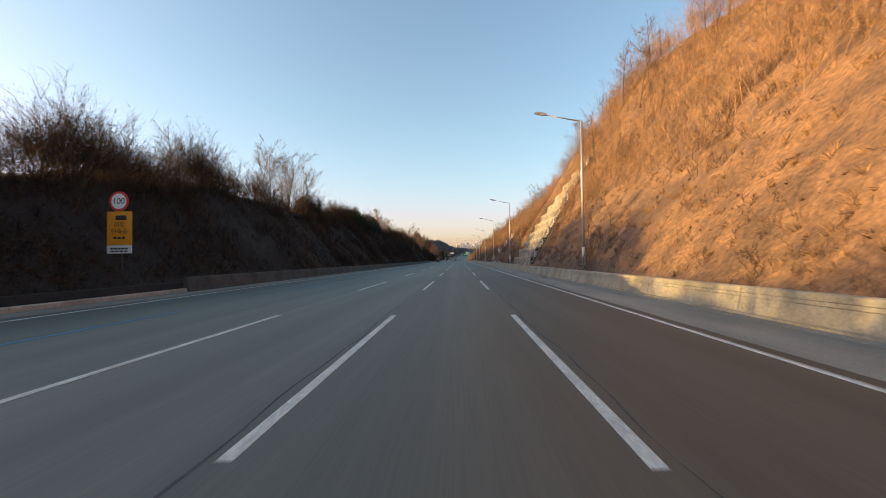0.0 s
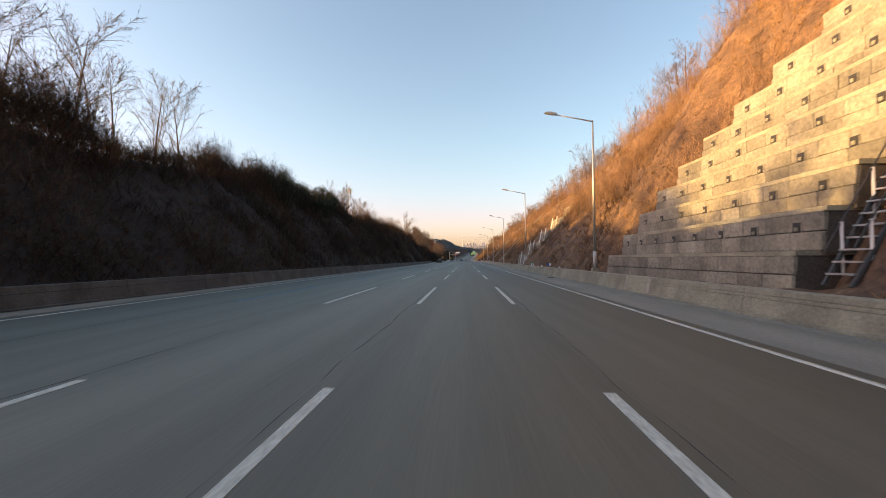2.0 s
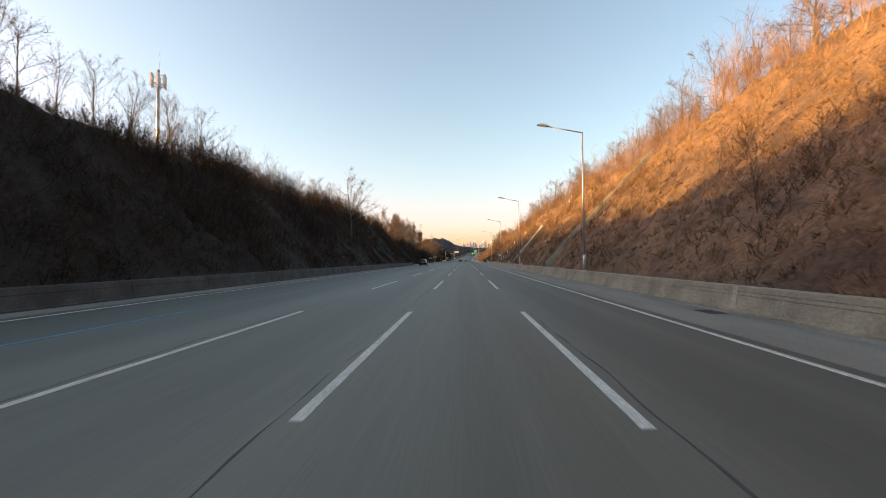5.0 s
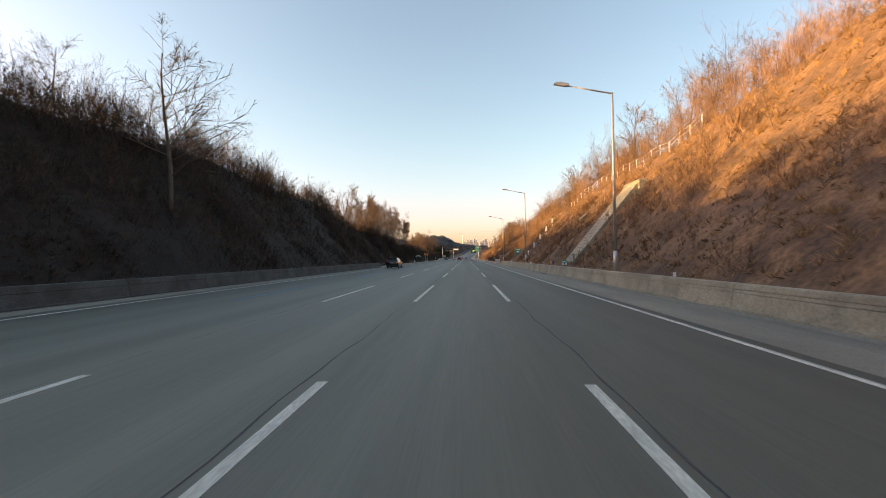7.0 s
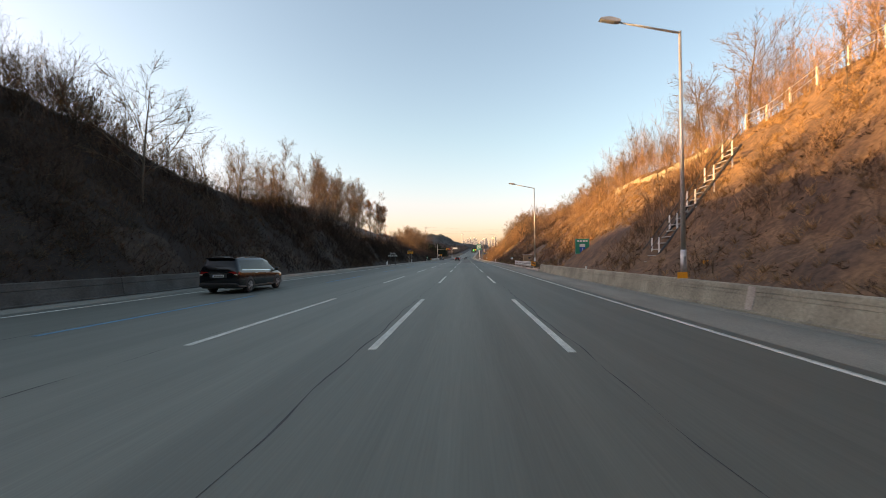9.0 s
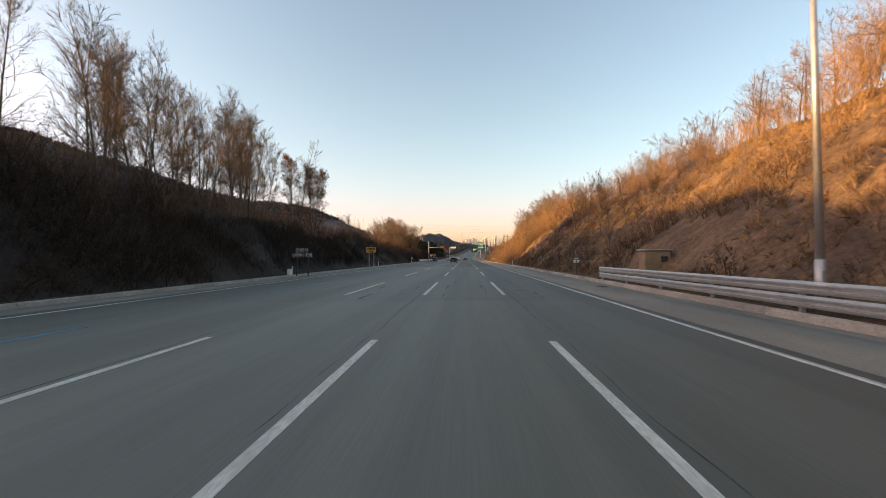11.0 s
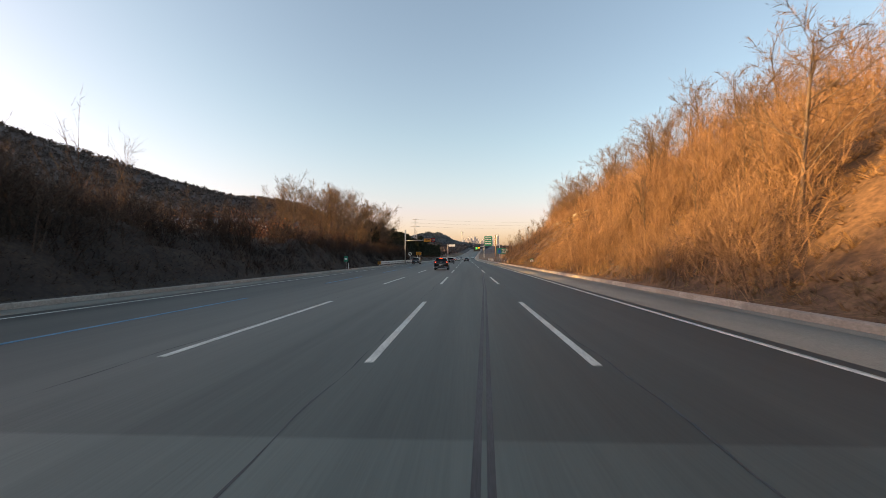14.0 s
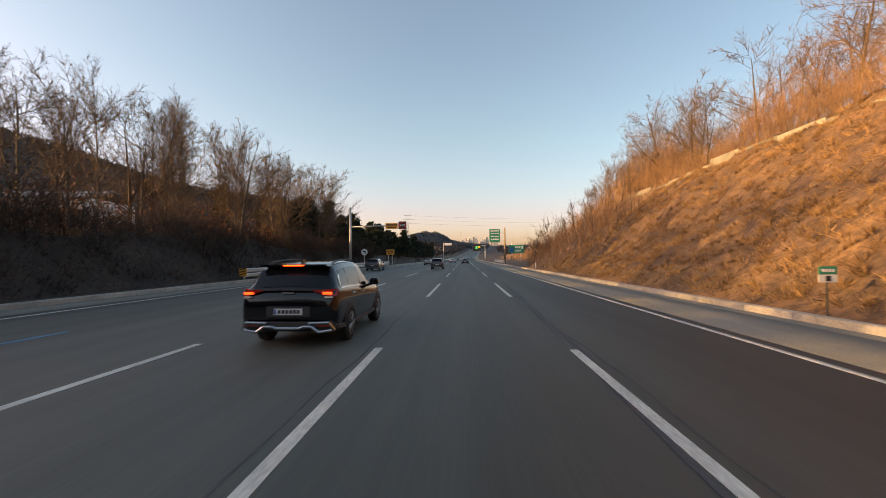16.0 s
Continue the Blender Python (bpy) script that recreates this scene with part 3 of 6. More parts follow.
def thinned(x, y, y0, y1, keep):
    """Leaves only some of the places between y0 and y1."""
    ok = (y < y0) | (y > y1) | (rng.random(len(x)) < keep)
    return x[ok], y[ok]


def tufts(name, x, y, blades_each, length, width, material, label, lean=(0.0, 0.0), bend=0.3):
    """Clumps of grass whose blades lean out from a common root, one mesh."""
    k = len(x)
    r = np.repeat(np.arange(k), blades_each)
    n = len(r)
    size = rng.uniform(0.6, 1.3, k)[r]
    az, out = rng.uniform(0, 6.283, n), rng.uniform(0.1, 1.3, n)
    bx, by = x[r] + np.cos(az) * out * 0.09 * size, y[r] + np.sin(az) * out * 0.09 * size
    d = np.stack([np.cos(az) * out * 0.7 + lean[0], np.sin(az) * out * 0.7 + lean[1], np.ones(n)], 1)
    return slivers(name, np.stack([bx, by, land(bx, by) - 0.03], 1), d, rng.uniform(*length, n) * size, rng.uniform(*width, n), material, label, "grass", bend)


# dry grass on the right-hand bank: full in the open patches, thin under the brush
x, y = keep_clear(*slope_right(15000, -15, 430, 0.0, 1.1))
ok = rng.random(len(x)) < np.clip(0.75 - 0.3 * patches(x, y), 0.2, 1.0)
tufts("dry_grass", x[ok], y[ok], 20, (0.25, 0.65), (0.02, 0.04), M["grass"], "tawny dry grass in tufts covering the sunlit bank", (-0.35, 0.0))
x, y = slope_right(2200, 384, 432, 0.0, 1.05)
tufts("dry_grass", x, y, 20, (0.2, 0.5), (0.02, 0.04), M["grass"], "close tawny grass over the open bank", (-0.4, 0.0))
x, y = keep_clear(*slope_right(6500, -15, 430, 0.0, 0.9))
tufts("dead_leaves", x, y, 12, (0.12, 0.35), (0.03, 0.06), M["litter"], "withered brown stalks and leaves matted on the bank", (-0.6, 0.1), 0.5)
x, y = scatter(22000, 266, 440, 8.9, 10.2)
n = len(x)
slivers("verge_grass", np.stack([x, y, land(x, y) - 0.02], 1), up_dir(n, 0.7), rng.uniform(0.1, 0.35, n), rng.uniform(0.015, 0.03, n),
        M["verge"], "withered olive grass on the verge behind the kerb", "grass", bend=0.2)
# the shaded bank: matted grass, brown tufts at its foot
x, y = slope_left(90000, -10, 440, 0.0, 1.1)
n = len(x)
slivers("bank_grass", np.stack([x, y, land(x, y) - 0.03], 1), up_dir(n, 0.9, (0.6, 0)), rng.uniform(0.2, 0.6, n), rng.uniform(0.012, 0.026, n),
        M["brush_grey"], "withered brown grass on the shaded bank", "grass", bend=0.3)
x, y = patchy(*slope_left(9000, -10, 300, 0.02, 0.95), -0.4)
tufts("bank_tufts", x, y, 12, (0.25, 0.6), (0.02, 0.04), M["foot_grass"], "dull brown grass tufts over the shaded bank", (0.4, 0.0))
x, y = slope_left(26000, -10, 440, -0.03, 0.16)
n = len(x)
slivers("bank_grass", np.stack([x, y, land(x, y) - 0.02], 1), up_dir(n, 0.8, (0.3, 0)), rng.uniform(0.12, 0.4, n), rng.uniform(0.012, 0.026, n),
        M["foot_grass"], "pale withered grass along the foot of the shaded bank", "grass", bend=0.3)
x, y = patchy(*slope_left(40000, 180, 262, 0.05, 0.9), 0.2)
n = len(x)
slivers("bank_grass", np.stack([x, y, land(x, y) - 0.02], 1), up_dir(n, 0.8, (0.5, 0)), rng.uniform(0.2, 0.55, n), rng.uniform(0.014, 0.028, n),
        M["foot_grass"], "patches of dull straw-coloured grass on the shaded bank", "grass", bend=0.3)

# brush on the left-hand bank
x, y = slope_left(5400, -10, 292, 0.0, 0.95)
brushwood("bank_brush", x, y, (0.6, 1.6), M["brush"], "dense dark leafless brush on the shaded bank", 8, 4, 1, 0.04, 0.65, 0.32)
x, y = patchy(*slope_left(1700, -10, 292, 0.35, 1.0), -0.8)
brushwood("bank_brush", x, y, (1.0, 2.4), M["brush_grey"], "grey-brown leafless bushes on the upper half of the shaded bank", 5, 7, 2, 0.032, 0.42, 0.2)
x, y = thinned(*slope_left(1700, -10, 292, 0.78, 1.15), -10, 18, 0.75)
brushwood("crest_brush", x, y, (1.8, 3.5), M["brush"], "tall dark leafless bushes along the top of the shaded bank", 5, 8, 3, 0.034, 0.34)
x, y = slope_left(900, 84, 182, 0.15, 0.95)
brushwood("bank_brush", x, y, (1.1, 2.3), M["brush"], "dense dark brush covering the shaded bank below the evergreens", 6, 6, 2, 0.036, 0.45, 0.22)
x, y = slope_left(130, 184, 206, 0.25, 0.85)
brushwood("bank_brush", x, y, (1.8, 3.4), M["brush_grey"], "tall grey-brown leafless bushes round a twisted tree", 5, 8, 3, 0.03, 0.36, 0.12)
x, y = slope_left(130, 234, 252, 0.3, 0.9)
brushwood("bank_brush", x, y, (1.4, 2.8), M["brush_grey"], "grey-brown leafless bushes below a round-crowned tree", 5, 8, 3, 0.03, 0.36, 0.12)
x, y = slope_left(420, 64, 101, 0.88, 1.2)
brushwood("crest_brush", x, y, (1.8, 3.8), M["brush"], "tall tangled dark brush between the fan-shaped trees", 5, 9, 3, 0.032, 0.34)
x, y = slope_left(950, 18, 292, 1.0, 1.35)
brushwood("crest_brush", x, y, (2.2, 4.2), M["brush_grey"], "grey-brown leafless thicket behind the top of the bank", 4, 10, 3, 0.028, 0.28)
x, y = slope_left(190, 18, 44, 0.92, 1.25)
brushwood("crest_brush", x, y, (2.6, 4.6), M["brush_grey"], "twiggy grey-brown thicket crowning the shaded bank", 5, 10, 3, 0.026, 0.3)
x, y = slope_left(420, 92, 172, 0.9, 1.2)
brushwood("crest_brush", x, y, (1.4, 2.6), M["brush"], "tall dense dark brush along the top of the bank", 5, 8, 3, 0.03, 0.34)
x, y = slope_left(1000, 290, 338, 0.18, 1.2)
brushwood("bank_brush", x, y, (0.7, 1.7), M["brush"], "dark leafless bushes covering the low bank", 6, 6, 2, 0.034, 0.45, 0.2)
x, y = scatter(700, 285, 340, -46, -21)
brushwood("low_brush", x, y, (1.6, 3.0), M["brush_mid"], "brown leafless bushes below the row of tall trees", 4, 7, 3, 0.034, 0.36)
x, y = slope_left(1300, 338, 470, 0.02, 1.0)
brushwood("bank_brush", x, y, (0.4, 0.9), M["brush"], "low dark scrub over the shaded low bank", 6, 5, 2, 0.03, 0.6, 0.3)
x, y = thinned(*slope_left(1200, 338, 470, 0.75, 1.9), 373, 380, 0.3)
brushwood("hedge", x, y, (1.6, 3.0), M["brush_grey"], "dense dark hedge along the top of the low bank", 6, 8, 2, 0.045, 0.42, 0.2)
x, y = scatter(1400, 338, 480, -60, -23)
brushwood("low_brush", x, y, (2.0, 4.4), M["brush_rust"], "rusty undergrowth behind the hedge and below the tall trees", 4, 7, 2, 0.042, 0.36)
x, y = scatter(420, 452, 640, -24, -17)
brushwood("low_brush", x, y, (1.2, 2.2), M["brush"], "dark undergrowth in front of the pines", 4, 6, 2, 0.05, 0.4)

# brush on the right-hand slope
x, y = slope_right(420, 288, 345, 0.94, 1.4)
brushwood("crest_brush", x, y, (1.4, 3.0), M["brush_red"], "rust-coloured bare bushes along the low crest", 4, 10, 3, 0.028, 0.3)
x, y = keep_clear(*slope_right(2150, -15, 288, 0.9, 1.4))
brushwood("crest_brush", x, y, (2.4, 5.4), M["brush_red"], "rust-coloured bare thicket along the top of the slope", 4, 10, 3, 0.03, 0.26)
x, y = patchy(*keep_clear(*slope_right(2300, -15, 125, 0.25, 0.97)), -1.0)
brushwood("slope_brush", x, y, (1.4, 3.4), M["brush_red"], "rust-coloured leafless saplings and bushes over the high slope", 4, 9, 3, 0.027, 0.26)
x, y = patchy(*keep_clear(*slope_right(2400, -15, 112, 0.0, 0.6)), -0.7)
brushwood("slope_brush", x, y, (0.5, 1.3), M["brush_mid"], "low brown scrub over the high slope", 6, 5, 2, 0.034, 0.45, 0.2)
x, y = patchy(*keep_clear(*slope_right(3200, 112, 300, 0.0, 0.75)), -0.7)
brushwood("slope_brush", x, y, (0.4, 1.1), M["brush_mid"], "low brown scrub over the shaded foot of the slope", 6, 5, 2, 0.036, 0.5, 0.25)
x, y = patchy(*keep_clear(*slope_right(1500, 112, 300, 0.25, 0.98)), -0.4)
brushwood("slope_brush", x, y, (0.8, 2.2), M["brush_red"], "rust-coloured bare bushes scattered over the slope", 5, 7, 2, 0.036, 0.34, 0.15)
x, y = patchy(*slope_right(900, 296, 346, 0.0, 0.95), -0.5)
brushwood("slope_brush", x, y, (0.5, 1.5), M["brush_mid"], "dark tangled scrub on the shaded slope", 6, 6, 2, 0.034, 0.45, 0.2)


def beyond(x, y):
    """Leaves the open grass before the thicket free."""
    ok = y > 349 + (x - 9.3) * 0.9
    return x[ok], y[ok]


x, y = beyond(*slope_right(1300, 347, 391.5, 0.0, 1.1))
brushwood("dense_shrubs", x, y, (1.6, 4.0), M["brush_red"], "dense tall rust-coloured leafless shrubs on the bank", 5, 10, 3, 0.03, 0.28)
x, y = slope_right(1250, 352, 450, 1.0, 1.6)
brushwood("crest_brush", x, y, (2.6, 5.4), M["brush_red"], "leafless thicket above the crest of the bank", 4, 10, 3, 0.03, 0.28)
x, y = patchy(*slope_right(900, 390, 428, 0.02, 1.0), 0.1)
brushwood("slope_brush", x, y, (0.25, 0.6), M["brush_red"], "low rust-coloured scrub on the open grassy bank", 5, 5, 1, 0.024, 0.7, 0.4)
x, y = slope_right(900, 424, 520, 0.0, 1.5)
brushwood("dense_shrubs", x, y, (1.8, 4.2), M["brush_red"], "dense rust-coloured leafless shrubs beyond the open bank", 4, 7, 2, 0.05, 0.3)
x, y = slope_right(500, 500, 660, 0.0, 1.6)
brushwood("dense_shrubs", x, y, (1.8, 3.2), M["brush_red"], "bare thicket beside the slip road", 4, 6, 2, 0.06, 0.35)


def poles(x, y, tall, label):
    brushwood("young_trees", x, y, tall, M["twig"], label, 2, 18, 4, 0.032, 0.1, 0.05, "young trees")


poles(*slope_left(40, 22, 46, 1.0, 1.3), (3.0, 5.0), "slender leafless young trees above the shaded bank")
poles(*slope_left(150, 132, 275, 0.98, 1.35), (3.0, 5.4), "slender leafless young trees above the shaded bank")
poles(*scatter(110, 338, 405, -60, -26), (3.5, 6.5), "slender leafless young trees behind the hedge")
poles(*slope_right(60, 285, 345, 1.0, 1.35), (2.6, 4.4), "slender leafless young trees above the low crest")
poles(*keep_clear(*slope_right(370, -10, 285, 0.92, 1.35)), (3.4, 6.5), "slender leafless young trees along the crest of the slope")
poles(*keep_clear(*slope_right(170, -10, 62, 0.35, 0.95)), (2.6, 4.6), "slender leafless young trees on the high slope")
poles(*keep_clear(*slope_right(70, 62, 262, 0.1, 0.8)), (2.0, 3.6), "slender leafless young trees on the slope")
poles(*slope_right(60, 205, 262, 1.02, 1.25), (5.5, 8.0), "tall slender leafless trees behind the fence")
poles(*slope_right(170, 354, 480, 1.02, 1.6), (4.0, 7.0), "slender leafless young trees above the bank")
poles(*beyond(*slope_right(60, 348, 389, 0.1, 0.9)), (3.0, 5.2), "slender leafless young trees among the shrubs")


# trees
def grow(seed, height, trunk, habit):
    """Segments (p0, p1, r0, r1, level) of a bare tree."""
    r = random.Random(seed)
    segs = []

    def limb(p, d, length, rad, level):
        steps = (7, 4, 1, 1)[level]
        pts, q, dd = [(p.copy(), rad)], p.copy(), d.copy()
        for i in range(steps):
            jit = (0.035, 0.11, 0.14, 0.12)[level]
            dd = (dd + Vector((r.gauss(0, jit), r.gauss(0, jit), r.gauss(0, jit) + habit["lift"] * (0.0, 0.10, 0.14, 0.1)[level]))).normalized()
            q = q + dd * (length / steps)
            rr = rad * (1 - (i + 1) / steps * (0.82 if level == 0 else 0.75))
            segs.append((pts[-1][0], q.copy(), pts[-1][1], rr, level))
            pts.append((q.copy(), rr))
        if level >= 3:
            return
        kids = habit["kids"][level]
        for k in range(kids):
            u = r.uniform(habit["start"][level], 1.0)
            f = u * steps
            i = min(int(f), steps - 1)
            base = pts[i][0].lerp(pts[i + 1][0], f - i)
            axis = (pts[i + 1][0] - pts[i][0]).normalized()
            az = r.uniform(0, 6.283)
            side = (axis.orthogonal().normalized() * math.cos(az) + axis.cross(axis.orthogonal().normalized()) * math.sin(az))
            ang = radians(r.gauss(habit["angle"][level], 9))
            nd = axis * math.cos(ang) + side * math.sin(ang)
            ln = length * habit["ratio"][level] * (1.15 - 0.65 * u) * r.uniform(0.7, 1.15)
            limb(base, nd, ln, max(pts[i][1] * 0.42, 0.007), level + 1)
    limb(Vector((0, 0, -0.3)), Vector((0, 0, 1)), height, trunk, 0)
    return segs


def tree_mesh(segs, level_lo, level_hi, minimum):
    """Limbs as tapered prisms; the finest twigs as flat tapering blades."""
    v, f = [], []
    for p0, p1, r0, r1, lv in segs:
        if not level_lo <= lv <= level_hi:
            continue
        d = (p1 - p0).normalized()
        a = d.orthogonal().normalized()
        b = d.cross(a)
        k = len(v)
        if lv >= 2:
            w0 = minimum if lv == 3 else minimum * 1.5
            t = (p0.x * 37.0 + p0.y * 91.0) % 6.28
            w = (a * math.cos(t) + b * math.sin(t)) * w0
            v += [p0 - w, p0 + w, p1]
            f.append((k, k + 1, k + 2))
            continue
        n = 6 if lv == 0 else 3
        r0, r1 = max(r0, minimum), max(r1, minimum * 0.7)
        for p, rr in ((p0, r0), (p1, r1)):
            for i in range(n):
                t = 6.2832 * i / n
                v.append(p + (a * math.cos(t) + b * math.sin(t)) * rr)
        for i in range(n):
            f.append((k + i, k + (i + 1) % n, k + n + (i + 1) % n, k + n + i))
    return v, f


HABIT = {
    "poplar": dict(lift=0.8, kids=(46, 11, 5, 0), start=(0.15, 0.12, 0.1), angle=(38, 33, 32), ratio=(0.28, 0.52, 0.5)),
    "fan": dict(lift=0.3, kids=(13, 15, 7, 0), start=(0.2, 0.22, 0.15), angle=(34, 34, 34), ratio=(0.72, 0.42, 0.42)),
    "oak": dict(lift=0.45, kids=(20, 12, 5, 0), start=(0.22, 0.15, 0.1), angle=(54, 40, 38), ratio=(0.56, 0.52, 0.5)),
    "round": dict(lift=0.3, kids=(18, 13, 6, 0), start=(0.2, 0.15, 0.1), angle=(50, 34, 34), ratio=(0.72, 0.48, 0.46)),
    "sapling": dict(lift=0.9, kids=(16, 8, 4, 0), start=(0.2, 0.1, 0.1), angle=(34, 30, 28), ratio=(0.42, 0.5, 0.5)),
}


def bare_tree(seed, height, trunk, habit, label, leaves=0.0):
    root = thing("bare_tree", label, "tree")
    segs = grow(seed, height, trunk, HABIT[habit])
    v, f = tree_mesh(segs, 0, 1, 0.011)
    t = raw("trunk", v, f, M["bark"], smooth=True)
    t.parent = root
    v, f = tree_mesh(segs, 2, 3, 0.0095 if habit in ("poplar", "fan") else 0.012)
    c = raw("crown", v, f, M["twig"])
    c.parent = root
    if leaves:
        r = np.random.default_rng(seed)
        ends = np.array([s[1][:] for s in segs if s[4] >= 2])
        ends = np.repeat(ends[r.random(len(ends)) < leaves], 2, axis=0)
        k = len(ends)
        c0 = ends + r.normal(0, 0.15, (k, 3))
        a, b = r.normal(0, 0.048, (k, 3)), r.normal(0, 0.048, (k, 3))
        vv = np.stack([c0 - a, c0 + b, c0 + a, c0 - b], 1).reshape(-1, 3)
        o = raw("withered_foliage", vv, np.arange(4 * k).reshape(-1, 4), M["dead_leaf"])
        o.parent = root
    return root


def pine(seed, height, label):
    root = thing("pine_tree", label, "tree")
    r = random.Random(seed)
    rn = np.random.default_rng(seed)
    bm = bmesh.new()
    tube(bm, (0, 0, -0.3), (0.1, 0, height * 0.96), height * 0.018, 0.03, 7)
    part("trunk", bm, M["bark"], root, smooth=True)
    P, D = [], []
    z = height * 0.16
    while z < height:
        u = z / height
        reach = height * (0.44 * math.sqrt(max(1 - u, 0)) * (0.7 + 0.3 * math.sin(u * 9 + seed)) + 0.02) * r.uniform(0.6, 1.3)
        for k in range(7):
            az = r.uniform(0, 6.283)
            L = reach * r.uniform(0.55, 1.1)
            m = 22
            s = rn.uniform(0.2, 1, m)
            px = np.cos(az) * L * s
            py = np.sin(az) * L * s
            pz = z + L * s * r.uniform(0.0, 0.3) - 0.12 * L * s * s
            P.append(np.stack([px, py, pz], 1) + rn.normal(0, 0.13 * L + 0.08, (m, 3)) * [1, 1, 0.7])
        z += height * 0.042
    P = np.concatenate(P)
    k = len(P)
    a, b = rn.normal(0, 0.15, (k, 3)), rn.normal(0, 0.15, (k, 3))
    vv = np.stack([P - a, P + b, P + a * 1.2], 1).reshape(-1, 3)
    o = raw("crown", vv, np.arange(3 * k).reshape(-1, 3), M["needle"])
    o.parent = root
    return root


def evergreen(seed, label):
    """A broad, lumpy evergreen of several leaders."""
    root = thing("evergreen_tree", label, "tree")
    r, rn = random.Random(seed), np.random.default_rng(seed)
    bm = bmesh.new()
    P = []
    for k in range(6):
        a = r.uniform(0, 6.283)
        q = Vector((math.cos(a) * r.uniform(0.3, 1.5), math.sin(a) * r.uniform(0.3, 1.5), r.uniform(1.6, 3.4)))
        tube(bm, (0, 0, -0.3), q, 0.07, 0.03, 6)
        for j in range(9):
            c = np.array(q) * [1, 1, 0.45 + 0.62 * j / 8] + rn.normal(0, 0.35, 3)
            P.append(c + rn.normal(0, 1, (95, 3)) * [0.36, 0.36, 0.22])
    part("trunk", bm, M["bark"], root, smooth=True)
    P = np.concatenate(P)
    k = len(P)
    a, b = rn.normal(0, 0.045, (k, 3)), rn.normal(0, 0.045, (k, 3))
    o = raw("crown", np.stack([P - a, P + b, P + a * 1.2], 1).reshape(-1, 3), np.arange(3 * k).reshape(-1, 3), M["needle"])
    o.parent = root
    return root


TREES = {}
for kind, count, h, tr in (("poplar", 5, 12.0, 0.088), ("fan", 3, 8.5, 0.12), ("round", 3, 8.0, 0.13), ("oak", 4, 8.5, 0.13), ("sapling", 4, 5.5, 0.05)):
    lab = {"poplar": "tall leafless tree with upswept grey-brown branches", "fan": "leafless tree with a broad fan of fine branches", "round": "leafless tree with a wide rounded crown of fine twigs", "oak": "leafless spreading tree with a fine bare crown",
           "sapling": "slender leafless young tree with pale stems"}[kind]
    TREES[kind] = [bare_tree(20 + 7 * i + count + int(h), h, tr, kind, lab) for i in range(count)]
TREES["leafy"] = [bare_tree(91, 10.5, 0.15, "poplar", "tree keeping its withered russet leaves", leaves=0.5)]
TREES["pine"] = [pine(5 + i, 8.0, "dark green pine tree standing beside the road") for i in range(3)]
TREES["evergreen"] = [evergreen(61 + i, "dark evergreen with a broad ragged crown on the bank") for i in range(3)]
USED = set()


YOUNG = {"bark": [], "twig": []}


def young(x, y, scale, kind="sapling"):
    """A slender tree that joins the uncounted young growth."""
    src = random.choice(TREES[kind])
    m = np.array(pose(x, y, float(land(x, y)) - 0.1, random.gauss(0, 4), random.gauss(0, 4), random.uniform(0, 360)) @ Matrix.Scale(scale, 4))
    for ob in src.children:
        v = np.empty(len(ob.data.vertices) * 3, np.float32)
        ob.data.vertices.foreach_get("co", v)
        v = v.reshape(-1, 3) @ m[:3, :3].T + m[:3, 3]
        f = np.empty(len(ob.data.loops), np.int32)
        ob.data.loops.foreach_get("vertex_index", f)
        YOUNG["bark" if ob.name.startswith("trunk") else "twig"].append((v, f.reshape(-1, 4 if ob.name.startswith("trunk") else 3)))


def plant(kind, x, y, scale=1.0, group=""):
    if kind == "sapling":
        return young(x, y, scale)
    src = random.choice(TREES[kind])
    m = pose(x, y, float(land(x, y)) - 0.1, random.gauss(0, 3), random.gauss(0, 3), random.uniform(0, 360)) @ Matrix.Scale(scale, 4)
    if src not in USED:
        USED.add(src)
        src.matrix_basis = m
        ob = src
    else:
        ob = copy_thing(src, m)
        ob.matrix_basis = m
    if group:
        tagged(ob, group=group)
    return ob


# left-hand bank
for y in (70, 73.5, 77, 80.5, 84, 88, 92, 96):
    plant("fan", -34.5 + random.uniform(-1.5, 1.5), y, random.uniform(1.2, 1.38), "fan-shaped trees above the shaded bank")
for y in (26, 31, 37, 44, 52, 59):
    plant("oak", -26 + random.uniform(-1.5, 1.5), y, random.uniform(0.45, 0.6), "small trees above the shaded bank")
for y in np.arange(100, 132, 1.15):
    plant("evergreen", -26.0 + random.uniform(-2.5, 2.0), y, random.uniform(0.66, 1.15), "evergreens on the shaded bank")
for y in np.arange(135, 162, 2.2):
    plant("fan", -27.5 + random.uniform(-1.5, 1.5), y, random.uniform(0.5, 0.7), "small trees above the shaded bank")
for y in (161, 166, 172, 178):
    plant("oak", -30 + random.uniform(-1, 1), y, random.uniform(0.45, 0.6), "small trees above the shaded bank")
plant("oak", -21.0, 196.0, 1.4, "trees above the shaded bank")
for x, y, k in ((-27, 187, 0.55), (-26, 192, 0.6), (-27.5, 202, 0.6), (-26.5, 208, 0.5), (-27, 214, 0.55)):
    plant("oak", x, y, k, "trees above the shaded bank")
plant("round", -21.6, 242.4, 0.95, "trees above the shaded bank")
for x, y, k in ((-23, 252, 0.62), (-23, 257, 0.75), (-23.5, 263, 0.66), (-24, 269, 0.7), (-24, 275, 0.65)):
    plant("round", x, y, k, "trees above the shaded bank")
for y in np.arange(268, 292, 2.0):
    plant("poplar", -28 + random.uniform(-8, 3.0), y, random.uniform(0.5, 0.68), "row of tall trees beside the road")
